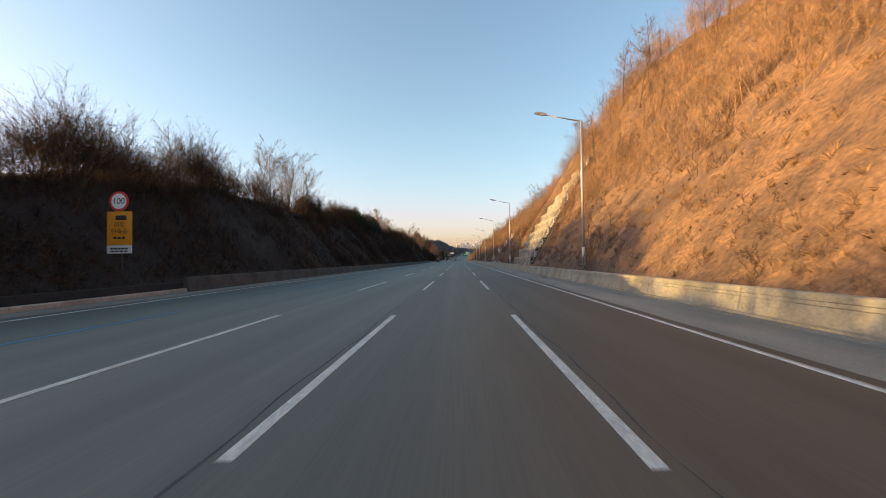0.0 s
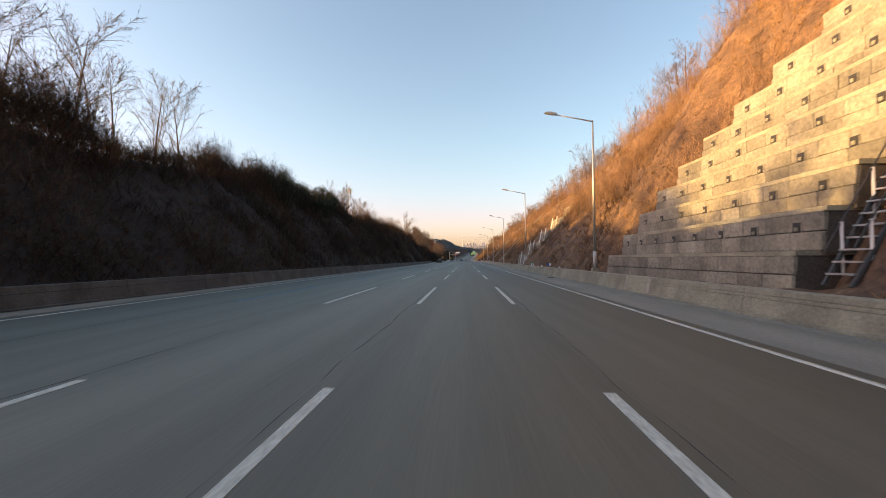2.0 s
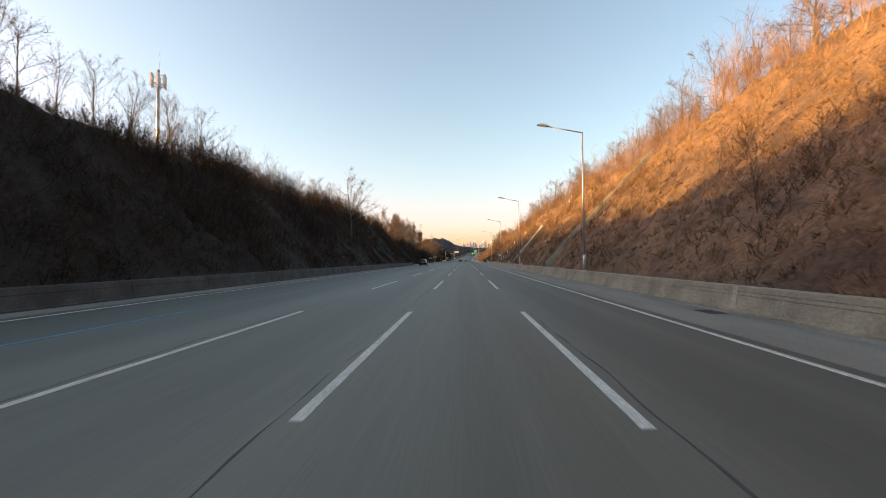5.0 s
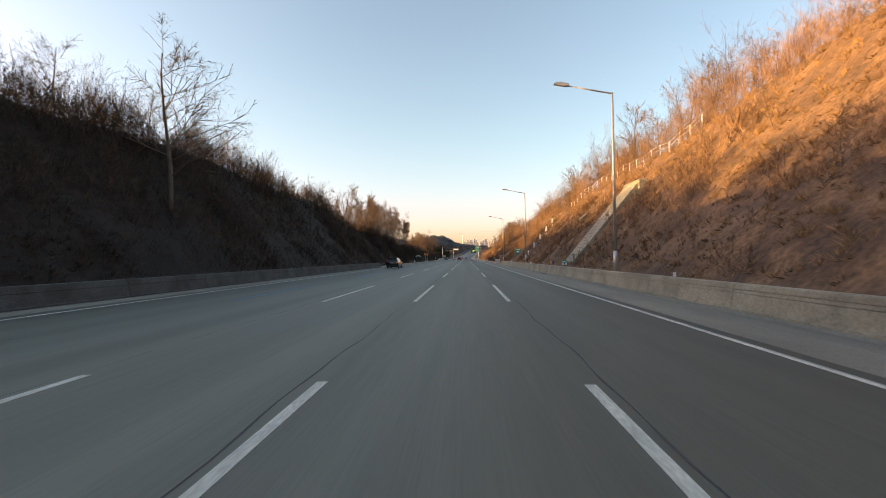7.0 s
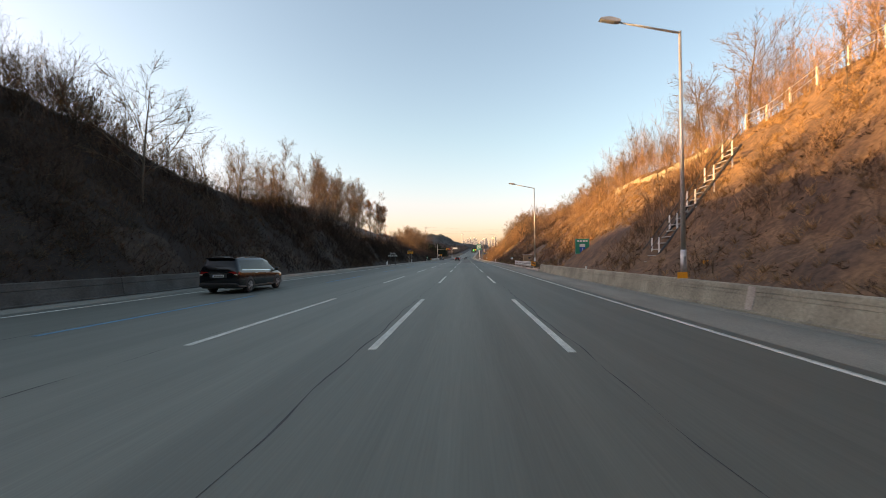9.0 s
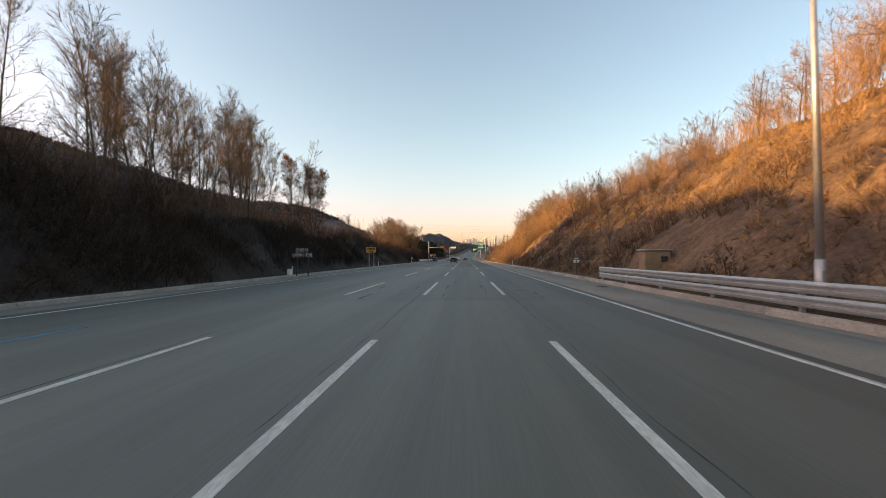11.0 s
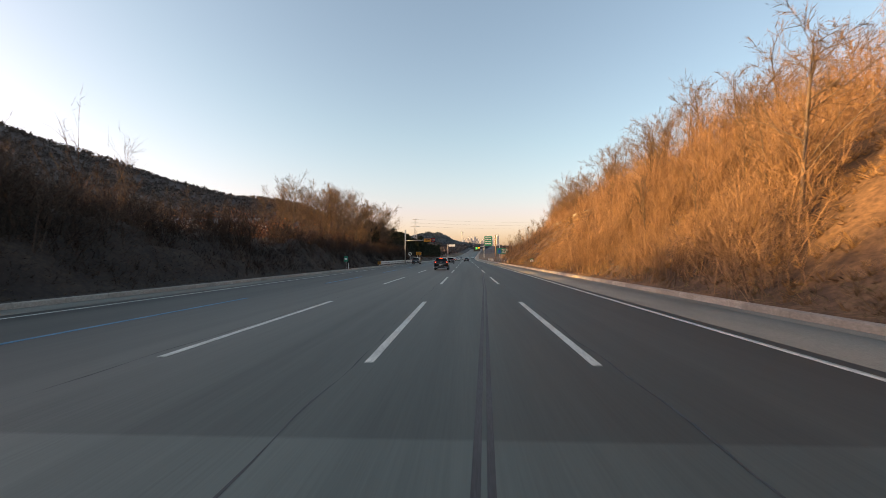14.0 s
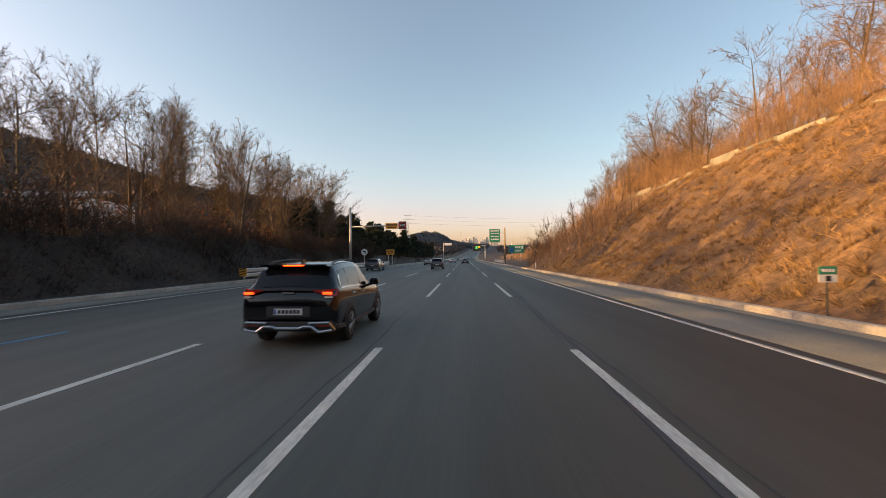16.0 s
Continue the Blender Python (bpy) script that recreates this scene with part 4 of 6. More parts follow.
for y in np.arange(292, 326, 0.85):
    plant("poplar", -26.5 + random.uniform(-9, 3.5), y, random.uniform(0.85, 1.15), "row of tall trees beside the road")
for x, y in ((-22.5, 325.5), (-24.0, 322), (-23.0, 328)):
    plant("leafy", x, y, 0.95, "russet-leaved trees at the end of the row")
for kind, y, k in (("poplar", 337.5, 0.5), ("fan", 339.5, 0.5), ("fan", 350, 0.42)):
    plant(kind, -20.5 + random.uniform(-2, 1.5), y, k, "small trees on the low bank")
for y in np.arange(396, 462, 1.15):
    kind = random.choice(("poplar", "poplar", "fan", "round"))
    plant(kind, -25.5 + random.uniform(-6, 2.5), y, random.uniform(0.78, 0.95) * (1.2 if y > 424 else 1.1 if y > 412 else 0.88) * (1.0 if kind == "poplar" else 1.25), "tall trees in a row on the rising ground")
for y in np.arange(446, 640, 1.6):
    plant("pine", -25 + random.uniform(-14, 5), y, random.uniform(0.8, 1.2), "pines beside the road")
# right-hand slope


def crest_x(y):
    return float(np.interp(y, FOOT_Y, FOOT_X)) + float(np.interp(y, R_Y, R_H) / np.interp(y, R_Y, R_S))


for y in np.arange(10, 112, 2.6):
    plant("oak" if random.random() < 0.7 else "sapling", crest_x(y) + random.uniform(-3, 5), y, random.uniform(0.6, 0.95), "trees along the crest of the slope")
for y in np.arange(8, 62, 3.0):
    young(crest_x(y) - random.uniform(2, 12), y, random.uniform(0.5, 0.85), "sapling" if random.random() < 0.7 else "oak")
for y in np.arange(112, 336, 2.6):
    plant(random.choice(("oak", "round")), crest_x(y) + random.uniform(0, 8), y, random.uniform(0.5, 0.8) * (1.2 if 128 < y < 168 else 1.2 if 200 < y < 262 else 0.85), "trees along the crest of the slope")
for y in np.arange(328, 480, 2.6):
    young(crest_x(y) + random.uniform(1.0, 7), y, random.uniform(0.5, 0.72) * (1.65 if y > 392 else 1.4 if y > 374 else 1.15 if y > 352 else 0.6), random.choice(("oak", "round")))
for y in np.arange(354, 540, 5.0):
    young(crest_x(y) + random.uniform(-1 if y > 362 else 3, 14), y, random.uniform(0.5, 0.78), random.choice(("oak", "round", "sapling")))
for y in np.arange(20, 262, 9.0):
    x = 11.5 + random.uniform(0, 7)
    if not in_works(np.array(x), np.array(y)):
        plant("sapling", x, y, random.uniform(0.4, 0.7), "young trees on the slope")
for y in np.concatenate([np.arange(296, 388, 3.5), np.arange(424, 470, 3.0)]):
    x = 11 + random.uniform(0, 6)
    if not 336 < y < 349 + (x - 9.3) * 0.9:
        plant("sapling", x, y, random.uniform(0.6, 1.0), "young trees on the slope")
plant("oak", 14.2, 318.5, 0.72, "trees on the slope")
plant("oak", 16.5, 323, 0.62, "trees on the slope")
plant("oak", 12.5, 353, 0.9, "trees on the slope")
for key, material, label in (("bark", M["bark"], "slender pale stems of young trees on the banks"), ("twig", M["twig"], "fine bare twigs of young trees on the banks")):
    off, vs, fs = 0, [], []
    for v, f in YOUNG[key]:
        vs.append(v)
        fs.append(f + off)
        off += len(v)
    tagged(raw("young_growth", np.concatenate(vs), np.concatenate(fs), material), label, "young trees", kind="stuff")
for src in TREES["sapling"]:
    for ob in (*src.children, src):
        bpy.data.objects.remove(ob)
# russet undergrowth that keeps its leaves
x, y = scatter(170, 384, 462, -44, -23)
cx, cy = np.repeat(x, 70), np.repeat(y, 70)
k = len(cx)
px, py = cx + rng.normal(0, 0.8, k), cy + rng.normal(0, 0.8, k)
c0 = np.stack([px, py, land(px, py) + np.abs(rng.normal(1.3, 0.9, k))], 1)
a, b = rng.normal(0, 0.06, (k, 3)), rng.normal(0, 0.06, (k, 3))
tagged(raw("russet_leaves", np.stack([c0 - a, c0 + b, c0 + a, c0 - b], 1).reshape(-1, 3), np.arange(4 * k).reshape(-1, 4), M["dead_leaf"]),
       "withered russet leaves clinging to the undergrowth", "bushes", kind="stuff")
# far woods on the mountain and the low hill


def far_trees(x, y, tall, material, label, each=9, leaf=1.3):
    """Distant crowns, each a loose ball of small facets."""
    x = x + np.where(np.abs(x) < 180, road_x(y), 0)
    r = np.repeat(np.arange(len(x)), each)
    n = len(r)
    c = np.stack([x[r], y[r], land(x, y)[r] + tall * rng.uniform(0.1, 1.0, n)], 1) + rng.normal(0, 1, (n, 3)) * [tall * 0.28, tall * 0.28, tall * 0.1]
    v = np.stack([c + rng.normal(0, leaf, (n, 3)) for _ in range(3)], 1).reshape(-1, 3)
    tagged(raw("far_woods", v, np.arange(3 * n).reshape(-1, 3), material), label, "woods", kind="stuff")


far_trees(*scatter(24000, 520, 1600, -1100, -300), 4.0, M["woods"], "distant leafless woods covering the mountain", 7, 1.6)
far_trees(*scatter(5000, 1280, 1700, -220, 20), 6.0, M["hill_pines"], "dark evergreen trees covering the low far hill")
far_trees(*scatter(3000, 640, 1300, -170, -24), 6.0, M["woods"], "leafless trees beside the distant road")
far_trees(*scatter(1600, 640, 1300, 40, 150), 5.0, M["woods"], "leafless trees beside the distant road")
# ---- kerbs and rails ----
def kerb(name, x0, x1, y0, y1, label):
    root = thing(name, label, "kerb", kind="structure")
    me = None
    y = y0
    lead = 1 if x0 > 0 else -1
    while y < y1:
        if me is None:
            out = [(x0, -0.02), (x0 + 0.02, 0.17), (x0 + 0.05, 0.2), (x1, 0.2), (x1, -0.02)] if lead > 0 else [(x0, -0.02), (x0, 0.2), (x1 - 0.05, 0.2), (x1 - 0.02, 0.17), (x1, -0.02)]
            ob = part("kerb_stone", prism(bmesh.new(), out, 0.01, 1.99), M["kerb"], root)
            me = ob.data
        else:
            ob = new("kerb_stone", me)
            ob.parent = root
        ob.matrix_basis = pose(float(road_x(y)), y, float(road_z(y)))
        y += 2.0
    return root


kerb("kerb_right", 8.45, 8.75, 266, 640, "pale concrete kerb along the outer shoulder")
kerb("kerb_left", -16.2, -15.9, 246, 640, "grey concrete kerb along the inner edge")
kerb("kerb_left", -16.2, -15.9, -60, 23, "grey concrete kerb below the shaded bank")


def guardrail(x, y0, y1, face, label, hazard_y):
    root = thing("guardrail", label, "guardrail")
    n = int((y1 - y0) / 4)
    for i in range(n + 1):
        bm = box(bmesh.new(), x + 0.06 * face, x + 0.16 * face, y0 + 4 * i - 0.05, y0 + 4 * i + 0.05, 0.0, 1.02)
        part("post", bm, M["galv"], root)
    for z in (0.50, 0.86):
        h = 0.155
        out = [(x, z - h), (x - 0.05 * face, z - h * 0.6), (x - 0.05 * face, z - h * 0.3), (x, z - 0.03), (x, z + 0.03), (x - 0.05 * face, z + h * 0.3),
               (x - 0.05 * face, z + h * 0.6), (x, z + h), (x + 0.012 * face, z + h), (x + 0.03 * face, z), (x + 0.012 * face, z - h)]
        part("rail", prism(bmesh.new(), out, y0 - 0.2, y1 + 0.2), M["galv"], root)
    if hazard_y is not None:
        bm = box(bmesh.new(), x - 0.28, x + 0.28, hazard_y - 0.03, hazard_y, 0.45, 1.05)
        board = part("hazard_board", bm, M["yellow"], root, "amber and black striped board")
        for k in range(3):
            b2 = bmesh.new()
            z = 0.5 + 0.19 * k
            vs = [b2.verts.new(p) for p in ((x - 0.26, hazard_y - 0.034, z), (x + 0.26, hazard_y - 0.034, z + 0.12), (x + 0.26, hazard_y - 0.034, z + 0.21), (x - 0.26, hazard_y - 0.034, z + 0.09))]
            b2.faces.new(vs)
            part("stripe", b2, M["black"], board)
    return root


guardrail(8.62, 271, 291, 1, "galvanised double-beam guardrail behind the kerb", 270.6)
guardrail(9.4, 488, 520, 1, "galvanised double-beam guardrail by the slip road", None)
guardrail(-16.3, 415, 475, -1, "galvanised double-beam guardrail with striped end board", 414.6)


# ---- street lamps ----
def street_lamp(x, y, z):
    root = thing("street_lamp", "tall tapered steel street lamp with a single arm", "street lamp", "lamps along the slope", m=pose(x, y, z))
    bm = box(bmesh.new(), -0.22, 0.22, -0.22, 0.22, -0.35, 0.06, 0.02)
    part("base", bm, M["barrier"], root)
    bm = bmesh.new()
    tube(bm, (0, 0, 0.05), (0, 0, 1.3), 0.13, 0.125, 12)
    tube(bm, (0, 0, 1.3), (0, 0, 11.1), 0.105, 0.06, 12)
    part("pole", bm, M["galv"], root, smooth=True)
    part("hatch", box(bmesh.new(), -0.06, 0.06, -0.138, -0.12, 0.5, 1.0), M["sign_back"], root)
    bm = bmesh.new()
    tube(bm, (0.03, 0, 11.02), (-2.7, 0, 11.6), 0.055, 0.04, 8)
    part("arm", bm, M["galv"], root, smooth=True)
    bm = prism(bmesh.new(), [(-3.55, 11.73), (-3.5, 11.80), (-3.1, 11.83), (-2.65, 11.70), (-2.62, 11.59), (-2.8, 11.58)], -0.13, 0.13)
    head = part("lamp_head", bm, M["sign_back"], root)
    part("lens", prism(bmesh.new(), [(-3.48, 11.69), (-3.48, 11.71), (-2.9, 11.59), (-2.9, 11.57)], -0.1, 0.1), M["lamp_glass"], head)
    return root


first_lamp = street_lamp(9.75, 32.4, 1.15)
for x, y in ((9.6, -12.0), (9.6, 79.0), (9.2, 112.8), (9.4, 152.8), (9.35, 193.2), (9.6, 234.6), (9.6, 275.5)):
    copy_thing(first_lamp, pose(x, y, 0.9 if y == 79.0 else 0.66 if y < 260 else 0.25))


# ---- retaining walls ----
def retaining_wall(rows, label, pockets):
    """rows: x of the face, z0, z1, y0, y1 of each stepped course."""
    root = thing("retaining_wall", label, "retaining wall")
    block_me = {}
    for r, (x, z0, z1, y0, y1) in enumerate(rows):
        hh = z1 - z0
        lean = 0.12 * hh
        part("course_core", prism(bmesh.new(), [(x + 0.05, z0 - 0.1), (x + 0.05 + lean, z1 - 0.16), (x + 3.2, z1 - 0.16), (x + 3.2, z0 - 0.1)], y0, y1), M["block_joint"], root)
        part("coping", prism(bmesh.new(), [(x + lean - 0.07, z1 - 0.16), (x + lean - 0.07, z1 - 0.02), (x + lean - 0.04, z1), (x + 3.3, z1), (x + 3.3, z1 - 0.16)], y0 - 0.05, y1 + 0.05), M["barrier"], root)
        layers = 2 if pockets else 3
        lh = (hh - 0.16) / layers
        k = max(1, round((y1 - y0) / 1.3))
        w = (y1 - y0) / k
        for j in range(layers):
            for i in range(k):
                key = (round(w, 2), round(lh, 2), (i + j) % 3)
                if key not in block_me:
                    rr = random.Random(hash(key[2]))
                    b = bmesh.new()
                    box(b, 0.0, 0.16, 0.015, w - 0.015, 0.015, lh - 0.015, 0.02)
                    for v in b.verts:
                        if v.co.x < 0.05:
                            v.co.x += rr.uniform(-0.02, 0.02)
                    tmp = link("block", b, M["block"])
                    block_me[key] = tmp.data
                    bpy.data.objects.remove(tmp)
                ob = new("block", block_me[key])
                ob.parent = root
                ob.matrix_basis = pose(x - 0.06 + lean * (j + 0.3) / layers, y0 + i * w, z0 + j * lh)
        if pockets and r > 0:
            m = max(1, int((y1 - y0) / 2.1))
            for i in range(m):
                y = y0 + (i + 0.5) * (y1 - y0) / m
                z = z0 + hh * 0.55
                px = x - 0.06 + lean * 0.55
                b = bmesh.new()
                box(b, px - 0.03, px + 0.05, y - 0.2, y + 0.2, z - 0.2, z + 0.2, 0.02)
                fr = part("anchor_frame", b, M["block"], root)
                # Flat black panel on the frame stands in for the shade inside a pocket
                part("anchor_recess", box(bmesh.new(), px - 0.034, px - 0.03, y - 0.17, y + 0.17, z - 0.17, z + 0.17), M["black"], fr)
                part("anchor_head", box(bmesh.new(), px - 0.09, px - 0.03, y - 0.07, y + 0.07, z - 0.12, z + 0.02, 0.02), M["barrier"], fr)
    return root


rows1 = [(10.2 + 0.8 * r, 0.5 + 1.38 * r, 0.5 + 1.38 * (r + 1), 60.6 - 0.2 * r, 78.0 - 1.55 * r + 2.6 * math.sin(0.314 * r)) for r in range(11)]
retaining_wall(rows1, "stepped grey concrete-block retaining wall with square anchor pockets", True)
rows2 = [(9.95, 0.5, 2.45, 114.6, 128.4), (11.5, 2.45, 4.35, 113.2, 127.0), (13.2, 4.35, 6.25, 112.6, 125.2), (14.9, 6.25, 8.15, 112.6, 122.6), (16.6, 8.15, 10.1, 113.4, 120.0)]
retaining_wall(rows2, "stepped grey block retaining wall with white ladders", False)


def ladder(x, y, z0, z1, lean):
    root = thing("ladder", "white-painted steel ladder leaning on the wall step", "ladder", "ladders on the retaining wall")
    for dy in (-0.22, 0.22):
        part("rail", tube(bmesh.new(), (x, y + dy, z0), (x + lean, y + dy, z1 + 0.5), 0.035, 0.035, 6), M["white"], root)
    k = int((z1 - z0) / 0.33)
    for i in range(k):
        u = (i + 0.5) / k
        part("rung", tube(bmesh.new(), (x + lean * u * 0.85, y - 0.22, z0 + (z1 + 0.3 - z0) * u), (x + lean * u * 0.85, y + 0.22, z0 + (z1 + 0.3 - z0) * u), 0.02, 0.02, 5), M["white"], root)


for r, (y, dy) in enumerate(((119.6, 4.6), (119.9, 4.0), (118.4, 4.2), (117.6, 3.6))):
    x, z0, z1 = rows2[r][:3]
    for yy in (y, y + dy):
        ladder(x - 0.25, yy, z0, z1, 0.45)


def stairs(name, x0, z0, x1, z1, y, width, label, rail_h=0.9, posts=6, board=0.28):
    root = thing(name, label, "stairs")
    n = int((z1 - z0) / 0.34)
    for dy in (-width / 2, width / 2):
        bm = bmesh.new()
        tube(bm, (x0 - 0.1, y + dy, z0 - 0.15), (x1, y + dy, z1), 0.07, 0.07, 6)
        part("stringer", bm, M["dark_metal"], root)
        bm = bmesh.new()
        tube(bm, (x0, y + dy, z0 + rail_h), (x1, y + dy, z1 + rail_h), 0.025, 0.025, 6)
        part("handrail", bm, M["dark_metal"], root)
        for k in range(posts):
            u = (k + 0.5) / posts
            part("baluster", tube(bmesh.new(), (x0 + (x1 - x0) * u, y + dy, z0 + (z1 - z0) * u - 0.6), (x0 + (x1 - x0) * u, y + dy, z0 + (z1 - z0) * u + rail_h), 0.045, 0.045, 6), M["white"], root)
    for k in range(n):
        u = (k + 0.5) / n
        x, z = x0 + (x1 - x0) * u, z0 + (z1 - z0) * u
        part("tread", box(bmesh.new(), x - board / 2, x + board / 2, y - width / 2, y + width / 2, z, z + 0.05), M["galv"], root)


stairs("steel_stairs", 10.3, 1.0, 18.4, 15.0, 59.0, 0.9, "galvanised steel stairs climbing beside the retaining wall", posts=9)
stairs("hillside_stairs", 10.3, 1.15, 15.4, 7.9, 240.2, 0.9, "weathered steel hillside stairs with open treads", posts=5)


for y, x in ((37.0, 7.65), (84.8, 7.5), (207.6, 7.5), (287.6, 7.65), (132.0, 7.5), (168.5, 7.5), (329.6, 7.8)):
    gr = thing("drain_grate", "rusty iron drain grate set in the shoulder", "drain", "drain grates")
    part("frame", box(bmesh.new(), x - 0.28, x + 0.28, y - 0.5, y + 0.5, -0.02, 0.008), M["dark_metal"], gr)
    for k in range(7):
        part("bar", box(bmesh.new(), x - 0.24, x + 0.24, y - 0.45 + 0.14 * k, y - 0.38 + 0.14 * k, 0.008, 0.018), M["seam"], gr)


# ---- chutes on the slope ----
slab = thing("concrete_chute", "pale board-marked concrete slab laid up the slope", "concrete slab")
for i in range(22):
    xa, xb = 9.75 + 0.27 * i, 9.75 + 0.27 * (i + 1) - 0.022
    za, zb = 1.0 + (xa - 9.6) * 1.2, 1.0 + (xb - 9.6) * 1.2
    part("slab_panel", prism(bmesh.new(), [(xa, za), (xb, zb), (xb + 0.9, zb - 1.4), (xa + 0.9, za - 1.4)], 205.3, 208.6 + 0.008 * i + 0.05 * (i % 2)), M["barrier"], slab)
part("slab_cap", box(bmesh.new(), 15.6, 16.3, 205.1, 208.9, 7.5, 8.45, 0.03), M["barrier"], slab)
drain = thing("drainage_channel", "narrow concrete drainage channel running down the slope", "drain")
for y0, y1, lift in ((168.35, 168.55, 0.5), (169.35, 169.55, 0.5), (168.55, 169.35, 0.2)):
    bm = bmesh.new()
    top = [(9.4, 0.75 + lift), (21.5, 0.75 + 12.1 * 1.05 + lift)]
    prism(bm, top + [(x, z - 1.2) for x, z in reversed(top)], y0, y1)
    part("channel_wall" if lift > 0.3 else "channel_bed", bm, M["barrier"] if lift > 0.3 else M["block_joint"], drain)
ditch = thing("crest_ditch", "pale concrete ditch edge along the crest of the bank", "drain")
for i in range(11):
    ya = 398 + 4.0 * i
    xa = 9.2 + float(np.interp(ya, R_Y, R_H) / np.interp(ya, R_Y, R_S)) - 1.0
    za = float(land(xa, ya)) + 0.1
    bm = box(bmesh.new(), -0.06, 0.24, 0, 3.97, -0.6, 0.2, 0.02)
    ob = part("ditch_wall", bm, M["block"], ditch)
    xb = 9.2 + float(np.interp(ya + 4, R_Y, R_H) / np.interp(ya + 4, R_Y, R_S)) - 1.0
    ob.matrix_basis = pose(xa, ya, za, 0, 0, -math.degrees(math.atan2(xb - xa, 4.0)))

ledge = thing("crest_ditch", "pale concrete ditch edge high on the slope", "drain")
for i in range(6):
    ya = 246 + 4.0 * i
    xa = 9.5 + float(np.interp(ya, R_Y, R_H) / np.interp(ya, R_Y, R_S)) - 1.4
    xb = 9.5 + float(np.interp(ya + 4, R_Y, R_H) / np.interp(ya + 4, R_Y, R_S)) - 1.4
    ob = part("ditch_wall", box(bmesh.new(), -0.12, 0.3, 0, 3.97, -0.6, 0.24, 0.02), M["barrier"], ledge)
    ob.matrix_basis = pose(xa, ya, float(land(xa, ya)) + 0.1, 0, 0, -math.degrees(math.atan2(xb - xa, 4.0)))

fence = thing("crest_fence", "white post-and-rail fence along the crest", "fence")
pts = []
for i in range(22):
    y = 206 + 1.9 * i
    x = 9.3 + float(np.interp(y, R_Y, R_H) / np.interp(y, R_Y, R_S)) - 0.4
    pts.append((x, y, float(land(x, y))))
for p in pts:
    part("post", box(bmesh.new(), p[0] - 0.055, p[0] + 0.055, p[1] - 0.055, p[1] + 0.055, p[2] - 0.4, p[2] + 1.05, 0.01), M["white"], fence)
for a, b in zip(pts, pts[1:]):
    for z in (0.55, 1.0):
        part("rail", tube(bmesh.new(), (a[0], a[1], a[2] + z), (b[0], b[1], b[2] + z), 0.03, 0.03, 6), M["galv"], fence)
head = thing("concrete_headwall", "grey-green concrete drain head jutting from the bank", "drain", m=pose(15.6, 222.4, float(land(15.6, 222.4)), 0, -38, 4))
part("block", box(bmesh.new(), -0.4, 0.55, -0.5, 0.5, -0.5, 0.5, 0.04), M["block"], head)
part("lip", box(bmesh.new(), -0.46, 0.62, -0.56, 0.56, 0.5, 0.58, 0.02), M["block"], head)


# ---- signs ----
def panel(name, x0, x1, z0, z1, y, material, root, t=0.03, label=""):
    return part(name, box(bmesh.new(), x0, x1, y - t, y, z0, z1, 0.008), material, root, label)


def bars(x0, x1, z, h, n, y, material, root, gap=0.25):
    w = (x1 - x0) / n
    for i in range(n):
        part("lettering", box(bmesh.new(), x0 + w * i + w * gap / 2, x0 + w * (i + 1) - w * gap / 2, y - 0.006, y, z - h / 2, z + h / 2), material, root)


FACE = lambda x, y, z: pose(x, y, z, 90, 0, 0)
# speed camera sign
s = thing("speed_limit_sign", "round speed limit sign above an amber camera warning panel", "road sign")
part("post", tube(bmesh.new(), (-17.93, 21.56, 0.0), (-17.93, 21.56, 5.4), 0.05, 0.05, 8), M["dark_metal"], s)
d = bmesh.new()
tube(d, (-18.03, 21.48, 5.07), (-18.03, 21.51, 5.07), 0.53, 0.53, 32)
disc = part("disc", d, M["red"], s, "red-rimmed white disc")
d = bmesh.new()
tube(d, (-18.03, 21.472, 5.07), (-18.03, 21.48, 5.07), 0.41, 0.41, 32)
part("disc_face", d, M["white"], disc)
words("100", 0.46, M["black"], disc, FACE(-18.03, 21.468, 5.07))
p = panel("warning_panel", -18.68, -17.3, 2.72, 4.52, 21.5, M["yellow"], s)
words("이동", 0.34, M["black"], p, FACE(-17.99, 21.466, 3.78))
words("단속중", 0.34, M["black"], p, FACE(-17.99, 21.466, 3.42))
part("camera_symbol", box(bmesh.new(), -18.2, -17.6, 21.462, 21.47, 4.05, 4.3), M["black"], p)
bars(-18.35, -17.65, 3.1, 0.12, 3, 21.468, M["black"], p)
p = panel("plate_panel", -18.68, -17.3, 2.26, 2.7, 21.5, M["white"], s)
bars(-18.5, -17.5, 2.52, 0.09, 5, 21.468, M["black"], p, 0.2)
bars(-18.5, -17.5, 2.38, 0.07, 4, 21.468, M["black"], p, 0.2)

# seat belt sign of free-standing letters
s = thing("seat_belt_sign", "white cut-out letters mounted on two dark posts", "road sign")
for x in (-15.65, -14.55):
    part("post", box(bmesh.new(), x - 0.05, x + 0.05, 302.6, 302.7, 0.1, 2.6), M["dark_metal"], s)
part("backing", box(bmesh.new(), -15.75, -14.45, 302.58, 302.6, 2.24, 2.66), M["dark_metal"], s)
part("backing", box(bmesh.new(), -16.05, -14.1, 302.58, 302.6, 1.76, 2.2), M["dark_metal"], s)
words("전좌석", 0.44, M["white"], s, FACE(-15.1, 302.57, 2.44))
words("안전띠 착용", 0.40, M["white"], s, FACE(-15.07, 302.57, 1.98))
tagged(link("utility_box", box(bmesh.new(), -14.75 - 1.7, -14.45 - 1.7, 302.4, 302.75, 0.15, 0.75, 0.02), M["white"]), "small white cabinet standing by the kerb", "cabinet")


